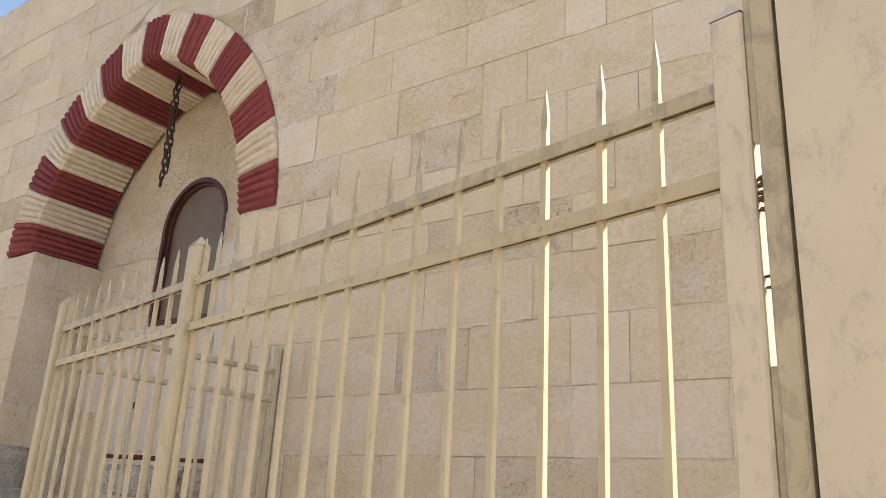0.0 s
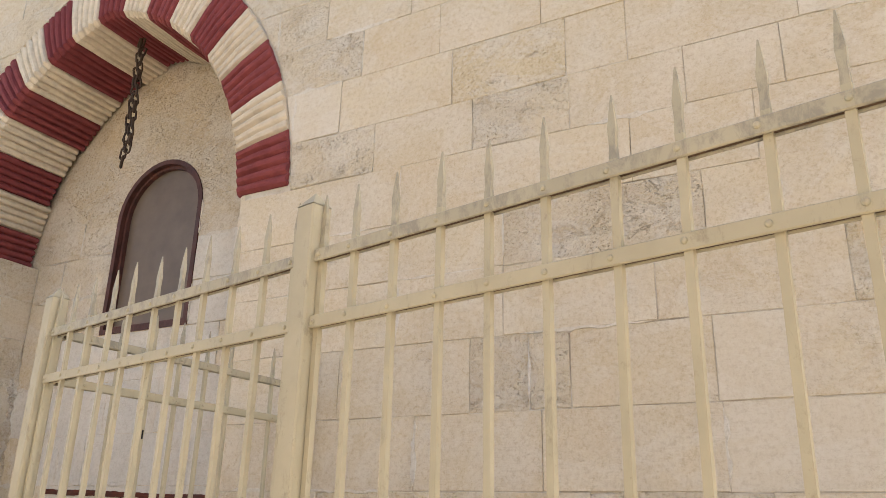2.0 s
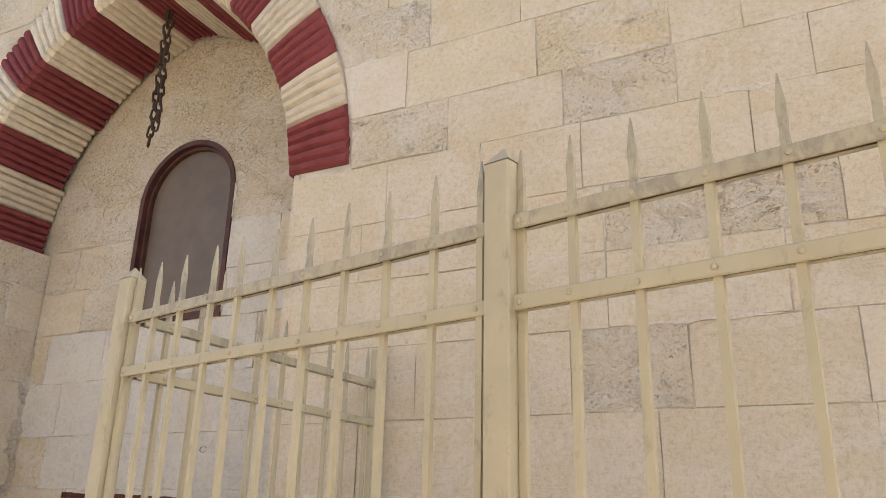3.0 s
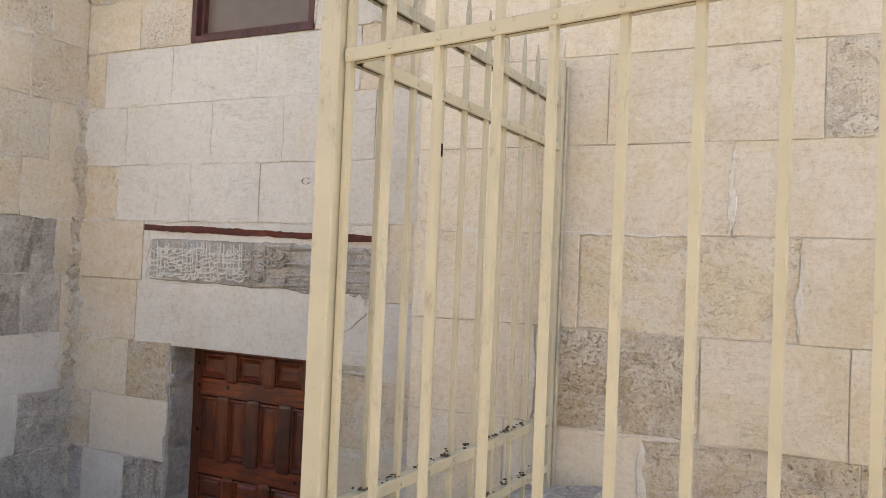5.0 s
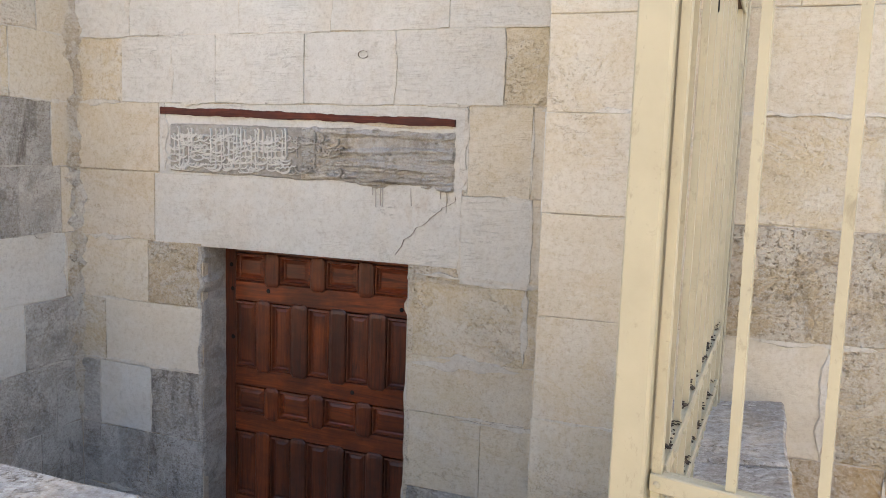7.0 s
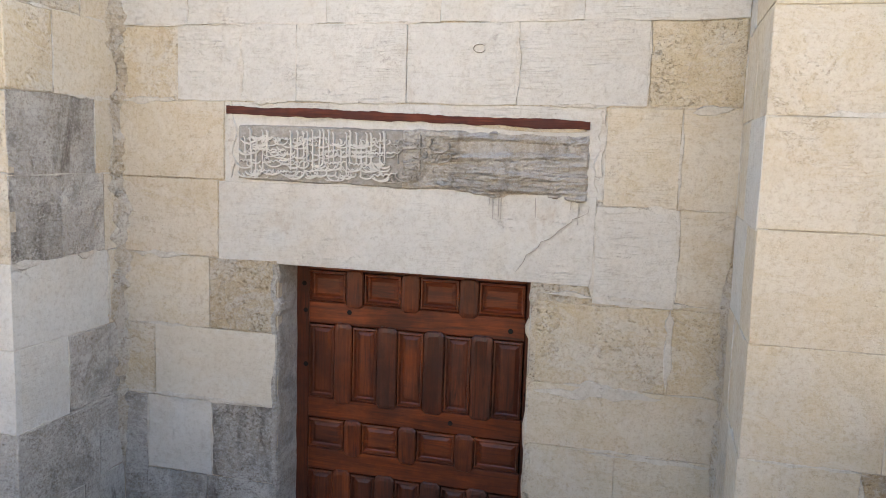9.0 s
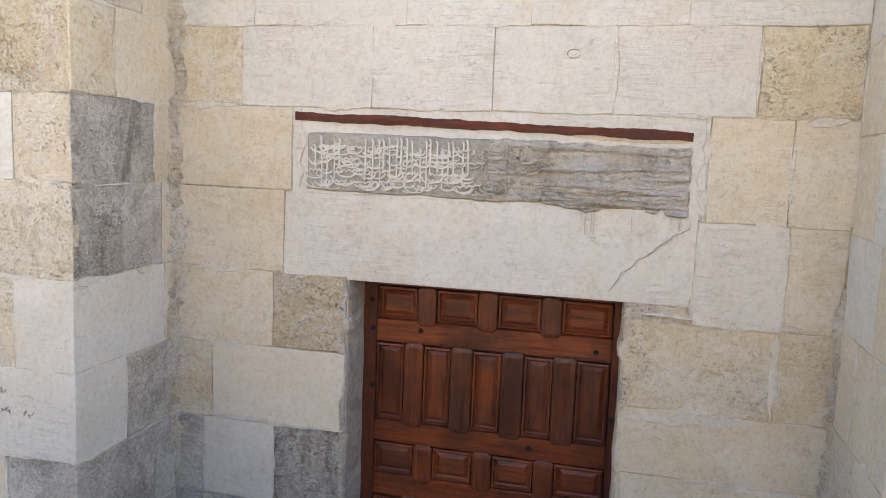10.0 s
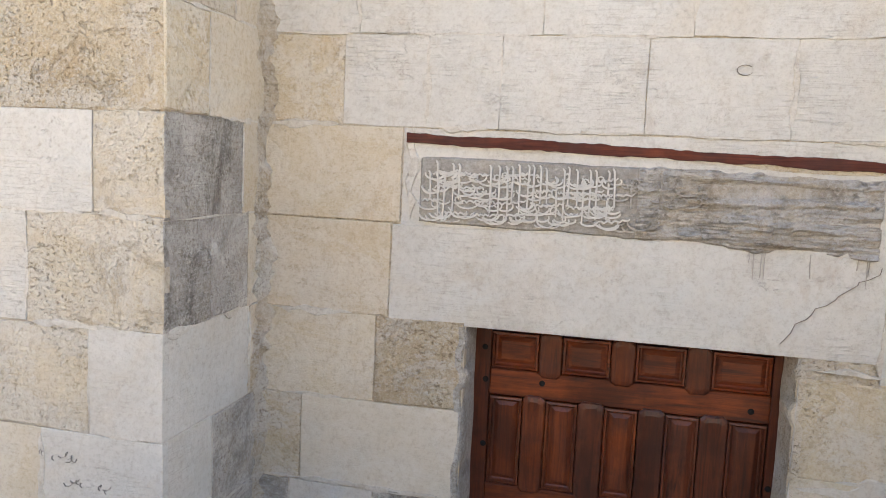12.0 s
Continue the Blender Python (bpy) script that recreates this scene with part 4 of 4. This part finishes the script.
# higher up, where the arch cuts into the courses
high_table = (
    (3.200, 3.460, (3.40, 3.93, 4.39, 4.87, 5.23), "rcrccc"),
    (3.460, 3.755, (3.18, 3.82, 4.38, 4.65), "pcyccp"),
    (3.755, 4.035, (3.30, 3.75, 4.27, 4.86, 5.08), "rcccpc"),
    (4.035, 4.320, (3.06, 3.58, 4.06, 4.62), "rccyc"),
)
for z0, z1, joints, kinds in high_table:
    a0, a1 = MID + extrados_x(z0) + 0.012, MID + extrados_x(z1) + 0.012
    stone(wall_right, on_front, a0, joints[0], z0, z1, kinds[0], stone_rng, (a1, joints[0]))
    more = random_joints(joints[-1], E_, 0.42, 0.85)
    joints = joints[:-1] + tuple(more)
    kinds = kinds[1:] + fill_kinds(40, "ccccpccyr")
    course(wall_right, on_front, z0, z1, joints, kinds)
z0 = 4.320
while z0 < WALL_TOP - 0.1:
    z1 = min(z0 + 0.285, WALL_TOP)
    a0, a1 = max(extrados_x(z0), 0.0), max(extrados_x(z1), 0.0)
    start = MID + max(a0 + 0.012, 0.0)
    nxt = random_joints(start + stone_rng.uniform(0.3, 0.6), E_, 0.42, 0.85)
    stone(wall_over_arch if a0 > 0 else wall_right, on_front, start, nxt[0], z0, z1, stone_rng.choice("rrrcb"), stone_rng, (MID + a1 + 0.012, nxt[0]))
    course(wall_right, on_front, z0, z1, nxt, fill_kinds(len(nxt) - 1, "ccpcrry"))
    z0 = z1

# left of the niche
left_table = (
    (0.15, 0.49, (0.0, -0.30, -0.75, -1.3), "gcc"),
    (0.49, 0.82, (0.0, -0.42, -0.95, -1.5), "wcc"),
    (0.82, 1.15, (0.0, -0.25, -0.80, -1.4), "wrc"),
    (1.15, 1.49, (0.0, -0.465, -1.05, -1.6), "rwc"),
    (1.49, 1.79, (0.0, -0.235, -0.72, -1.3), "rwc"),
    (1.79, 2.12, (0.0, -0.58, -1.10, -1.7), "byc"),
    (2.12, 2.46, (0.0, -0.40, -0.90, -1.5), "ycc"),
    (2.46, 2.80, (0.0, -0.55, -1.05, -1.6), "rcc"),
    (2.80, 3.08, (0.0, -0.35, -0.85, -1.5), "rrc"),
    (3.08, 3.345, (0.0, -0.50, -1.00, -1.6), "rrc"),
)
for z0, z1, joints, kinds in left_table:
    joints = joints[:-1] + tuple(random_joints(joints[-1], -4.4, 0.45, 0.85))
    kinds = kinds + fill_kinds(len(joints), "ccrrw")
    for a, b, kind in zip(joints, joints[1:], kinds):
        stone(wall_left, on_front, b, a, z0, z1, kind, stone_rng)
z0 = 3.345
while z0 < WALL_TOP - 0.1:
    z1 = min(z0 + 0.292, WALL_TOP)
    a0, a1 = max(extrados_x(z0 - 0.10), 0.0), max(extrados_x(z1 - 0.08), 0.0)
    start, upper = MID - a0 - 0.012, MID - a1 - 0.012
    if z0 > 5.2:
        start = upper = MID - 0.004
    nxt = random_joints(start - stone_rng.uniform(0.35, 0.6), -4.4, 0.45, 0.85)
    stone(wall_left if z0 < 4.4 else wall_over_arch, on_front, nxt[0], start, z0, z1, stone_rng.choice("rrcb"), stone_rng, (nxt[0], upper))
    kinds = fill_kinds(len(nxt), "rrrcc")
    for a, b, kind in zip(nxt, nxt[1:], kinds):
        stone(wall_left, on_front, b, a, z0, z1, kind, stone_rng)
    z0 = z1

# the back of the niche
W_ = NICHE_W
back_table = (
    (-0.86, -0.52, (0.0, 0.40, 0.765), "dg"), (-0.52, -0.18, (0.0, 0.28, 0.765), "gd"),
    (-0.18, 0.15, (0.0, 0.12, 0.43, 0.765), "dgd"), (0.15, 0.49, (0.0, 0.13, 0.455, 0.765), "gwd"),
    (0.49, 0.82, (0.0, 0.17, 0.765), "yp"), (0.82, 1.135, (0.0, 0.445, 0.765), "cb"),
    (-0.86, -0.55, (1.850, 2.30, W_), "gg"), (-0.55, -0.20, (1.850, 2.10, W_), "gg"), (-0.20, 0.14, (1.850, 2.32, W_), "gc"),
    (0.14, 0.485, (1.850, 2.20, W_), "cc"), (0.485, 0.735, (1.850, W_), "c"), (0.735, 1.06, (1.850, 2.37, W_), "yy"),
    (1.06, 1.43, (2.08, 2.38, W_), "wc"), (1.43, 1.795, (2.10, 2.37, W_), "cc"),
    (1.135, 1.47, (0.0, 0.490), "c"), (1.47, 1.80, (0.0, 0.520), "c"),
    (1.80, 2.11, (0.0, 0.300, 0.600, 0.850, 1.320, 1.760, 2.240, W_), "ywwwwwy"),
    (2.11, 2.445, (0.0, 0.350, 0.980, 1.450, 2.000, W_), "wwwww"),
    (2.445, 2.764, (0.0, 0.160, 0.680, 1.265, 1.900, W_), "ywwwc"),
    (2.770, 3.060, (0.0, 0.420, 0.802), "cr"), (2.770, 3.060, (1.620, 2.12, W_), "wc"),
    (3.060, 3.360, (0.0, 0.300, 0.802), "rr"), (3.060, 3.360, (1.620, 2.00, W_), "wc"),
    (3.360, 3.640, (0.04, 0.460, 0.802), "rr"), (3.360, 3.640, (1.620, 2.20, 2.55), "rr"),
)
for z0, z1, joints, kinds in back_table:
    course(wall_niche, on_back, z0, z1, joints, kinds)
# the lintel is one long stone
stone(wall_niche, on_back, 0.492, 2.078, LINTEL, 1.462, "w", stone_rng)
mesh_object("plaster_band", [(x, NICHE_D + 0.003, z) for x, z in ((0.524, 1.462), (2.096, 1.455), (2.096, 1.796), (0.524, 1.796))], [(0, 1, 2, 3)], WHITE, wall_niche)

# plaster between strip and slab, stained yellow towards one end
stain = bmesh.new()
stain_pts = [(1.60 + 0.43 * k / 24, 1.722 - 0.012 * k / 24) for k in range(25)]
ribbon(stain, [(x, z + 0.003 * noise.noise((x * 40, 2.0, 0))) for x, z in stain_pts], 0.032, NICHE_D + 0.004, NICHE_D + 0.0005, 0.7)
part("stained_plaster", stain, OCHRE, wall_niche)

# the sides of the niche
reveal_table = (
    (-0.86, -0.52, (0.0, 0.33, 0.62), "gd"), (-0.52, -0.18, (0.0, 0.20, 0.62), "dg"), (-0.18, 0.15, (0.0, 0.36, 0.62), "gd"),
    (0.15, 0.49, (0.0, 0.46, 0.62), "gg"), (0.49, 0.82, (0.0, 0.285, 0.62), "wg"), (0.82, 1.145, (0.0, 0.54, 0.62), "wc"),
    (1.145, 1.48, (0.0, 0.27, 0.52, 0.62), "dgc"), (1.48, 1.795, (0.0, 0.47, 0.62), "dc"), (1.795, 2.115, (0.0, 0.24, 0.62), "yc"),
    (2.115, 2.46, (0.0, 0.40, 0.62), "rc"), (2.46, 2.80, (0.0, 0.26, 0.62), "cr"), (2.80, 3.08, (0.0, 0.38, 0.62), "rc"), (3.08, 3.345, (0.0, 0.22, 0.62), "rr"),
)
for z0, z1, joints, kinds in reveal_table:
    course(wall_left, on_left_reveal, z0, z1, joints, kinds)
right_reveal = (
    (-0.86, -0.52, (-0.62, -0.3, 0.0), "gg"), (-0.52, -0.18, (-0.62, -0.42, 0.0), "gg"), (-0.18, 0.15, (-0.62, -0.25, 0.0), "cg"), (0.15, 0.44, (-0.62, -0.4, 0.0), "cc"),
    (0.44, 0.75, (-0.62, -0.30, 0.0), "rc"), (0.75, 1.09, (-0.62, -0.40, 0.0), "cc"), (1.09, 1.42, (-0.62, -0.26, 0.0), "wc"),
    (1.42, 1.745, (-0.62, -0.34, 0.0), "cw"), (1.745, 2.05, (-0.62, -0.30, 0.0), "cc"), (2.05, 2.33, (-0.62, -0.42, 0.0), "wc"),
    (2.33, 2.61, (-0.62, -0.22, 0.0), "cc"), (2.61, 2.90, (-0.62, -0.36, 0.0), "cc"), (2.90, 3.225, (-0.62, -0.28, 0.0), "rc"),
)
for z0, z1, joints, kinds in right_reveal:
    course(wall_right, on_right_reveal, z0, z1, joints, kinds)


# ---- lime smeared over the joints ----
def smear(bm, place, a, b, width, rng, out=0.0028):
    """A ragged, thin band of lime from a to b (along and up)."""
    du, dv = b[0] - a[0], b[1] - a[1]
    length = math.hypot(du, dv)
    n = max(int(length / 0.022), 4)
    nu, nv = -dv / length, du / length
    seed = rng.uniform(0, 90)
    rows = []
    for i in range(n + 1):
        f = i / n
        end = min(1.0, 4 * f, 4 * (1 - f)) ** 0.5
        w0 = width * end * max(0.12, 0.55 + 1.1 * noise.noise((seed, f * length * 13, 0)) + 0.5 * noise.noise((seed, f * length * 40, 2)))
        w1 = width * end * max(0.12, 0.55 + 1.1 * noise.noise((seed, f * length * 13, 7)) + 0.5 * noise.noise((seed, f * length * 40, 9)))
        u, v = a[0] + du * f, a[1] + dv * f
        rows.append([bm.verts.new(place(u + nu * o, v + nv * o, d)) for o, d in ((-w0, -0.004), (-w0 * 0.72, out), (w1 * 0.72, out), (w1, -0.004))])
    for p, q in zip(rows, rows[1:]):
        for k in range(3):
            bm.faces.new((p[k], q[k], q[k + 1], p[k + 1]))


smear_rng = random.Random(31)
smeared = {}
for parent, place, u0, u1, v0, v1 in LAID:
    if parent not in smeared:
        smeared[parent] = bmesh.new()
    bm = smeared[parent]
    tall = v0 > 3.4
    if smear_rng.random() < (0.35 if tall or parent in (wall_right, wall_over_arch) else 0.7):
        f0 = smear_rng.uniform(0.0, 0.35)
        f1 = smear_rng.uniform(0.6, 1.0)
        smear(bm, place, (u0 + (u1 - u0) * f0, v0), (u0 + (u1 - u0) * f1, v0), smear_rng.choice((0.006, 0.009, 0.013, 0.022)), smear_rng)
    if smear_rng.random() < (0.35 if parent in (wall_right, wall_over_arch) else 0.6) and u0 > -4 and abs(u0) > 0.01 and abs(u0 - NICHE_W) > 0.02:
        smear(bm, place, (u0, v0 + 0.02), (u0, v1 - 0.02), smear_rng.choice((0.006, 0.009, 0.014, 0.022)), smear_rng)
# broad pale patches beside the door and the panel
for a, b, width in (((2.085, 1.47), (2.085, 1.80), 0.032), ((2.37, 0.75), (2.37, 1.06), 0.030), ((1.87, 0.70), (2.36, 0.715), 0.034), ((1.88, 1.09), (2.5, 1.075), 0.016),
                    ((0.555, 1.48), (0.555, 1.80), 0.030), ((0.05, 0.50), (0.70, 0.50), 0.018), ((2.10, 0.47), (2.55, 0.47), 0.018), ((2.40, 1.78), (2.54, 1.80), 0.030)):
    smear(smeared[wall_niche], on_back, a, b, width, smear_rng, 0.0034)
for parent, bm in smeared.items():
    tagged(part("mortar_smear", bm, LIME, parent), kind="stuff")


def corner_render(z0, z1, seed, mirrored=False, scale=1.0):
    """Ragged earthy render that fills an inner corner of the niche."""
    n = int((z1 - z0) / 0.016)
    verts, faces = [], []
    for i in range(n + 1):
        z = z0 + (z1 - z0) * i / n
        end = min(1.0, 8 * i / n, 8 * (n - i) / n) * scale
        wa = 0.004 + end * max(0.010, 0.046 + 0.07 * noise.noise((seed, z * 5, 0)) + 0.05 * noise.noise((seed, z * 23, 3)))
        wb = 0.004 + end * max(0.008, 0.030 + 0.06 * noise.noise((seed, z * 5, 8)) + 0.04 * noise.noise((seed, z * 23, 5)))
        c = 0.013 + 0.012 * noise.noise((seed, z * 14, 1)) + 0.005 * noise.noise((seed, z * 41, 1))
        row = [(-0.003, NICHE_D - wa, z), (0.0045, NICHE_D - wa * 0.8, z), (c, NICHE_D - c, z), (wb * 0.8, NICHE_D - 0.0045, z), (wb, NICHE_D + 0.003, z)]
        verts += [(NICHE_W - x, y, h) for x, y, h in row] if mirrored else row
    for i in range(n):
        for k in range(4):
            a = 5 * i + k
            faces.append((a, a + 5, a + 6, a + 1))
    mesh_object("corner_render", verts, faces, EARTH, wall_niche, smooth=True)


corner_render(0.10, 2.75, 4.0)
corner_render(0.30, 1.25, 9.0, True, 0.7)

DRIP_DARK = simple("grey_scratch", (0.30, 0.275, 0.245), (0.22, 0.20, 0.175), 0.95, 30)
# scratched grey marks on the pale blocks left of the niche
bm = bmesh.new()
rng = random.Random(41)
for x, z, count, spread in ((-0.36, 0.735, 9, 0.075), (-0.30, 0.660, 5, 0.03), (-0.20, 0.650, 4, 0.02)):
    for i in range(count):
        cx, cz = x + rng.uniform(-spread, spread), z + rng.uniform(-0.012, 0.012)
        a = rng.uniform(0, 6.3)
        pts = [(cx + 0.010 * math.cos(a + k) + 0.004 * k, cz + 0.008 * math.sin(a + 1.3 * k)) for k in range(4)]
        ribbon(bm, pts, rng.uniform(0.0012, 0.0026), 0.004, -0.0045, 0.5)
tagged(part("scratch_marks", bm, DRIP_DARK, None), "small dark scratched marks on a pale block", "marks", kind="structure")

# dark drips under the weathered end of the panel
bm = bmesh.new()
rng = random.Random(52)
for i in range(8):
    x = rng.uniform(1.66, 2.02)
    z = 1.452
    ribbon(bm, [(x + rng.uniform(-0.003, 0.003), z - f * rng.uniform(0.03, 0.10)) for f in (0.0, 0.4, 1.0)], rng.uniform(0.002, 0.005), NICHE_D + 0.004, NICHE_D - 0.0042, 0.4)
DRIP = simple("grey_drip_stain", (0.47, 0.43, 0.375), (0.39, 0.355, 0.305), 0.95, 30)
tagged(part("drip_stains", bm, DRIP, None), "grey drip stains running down the lintel", "stains", kind="structure")
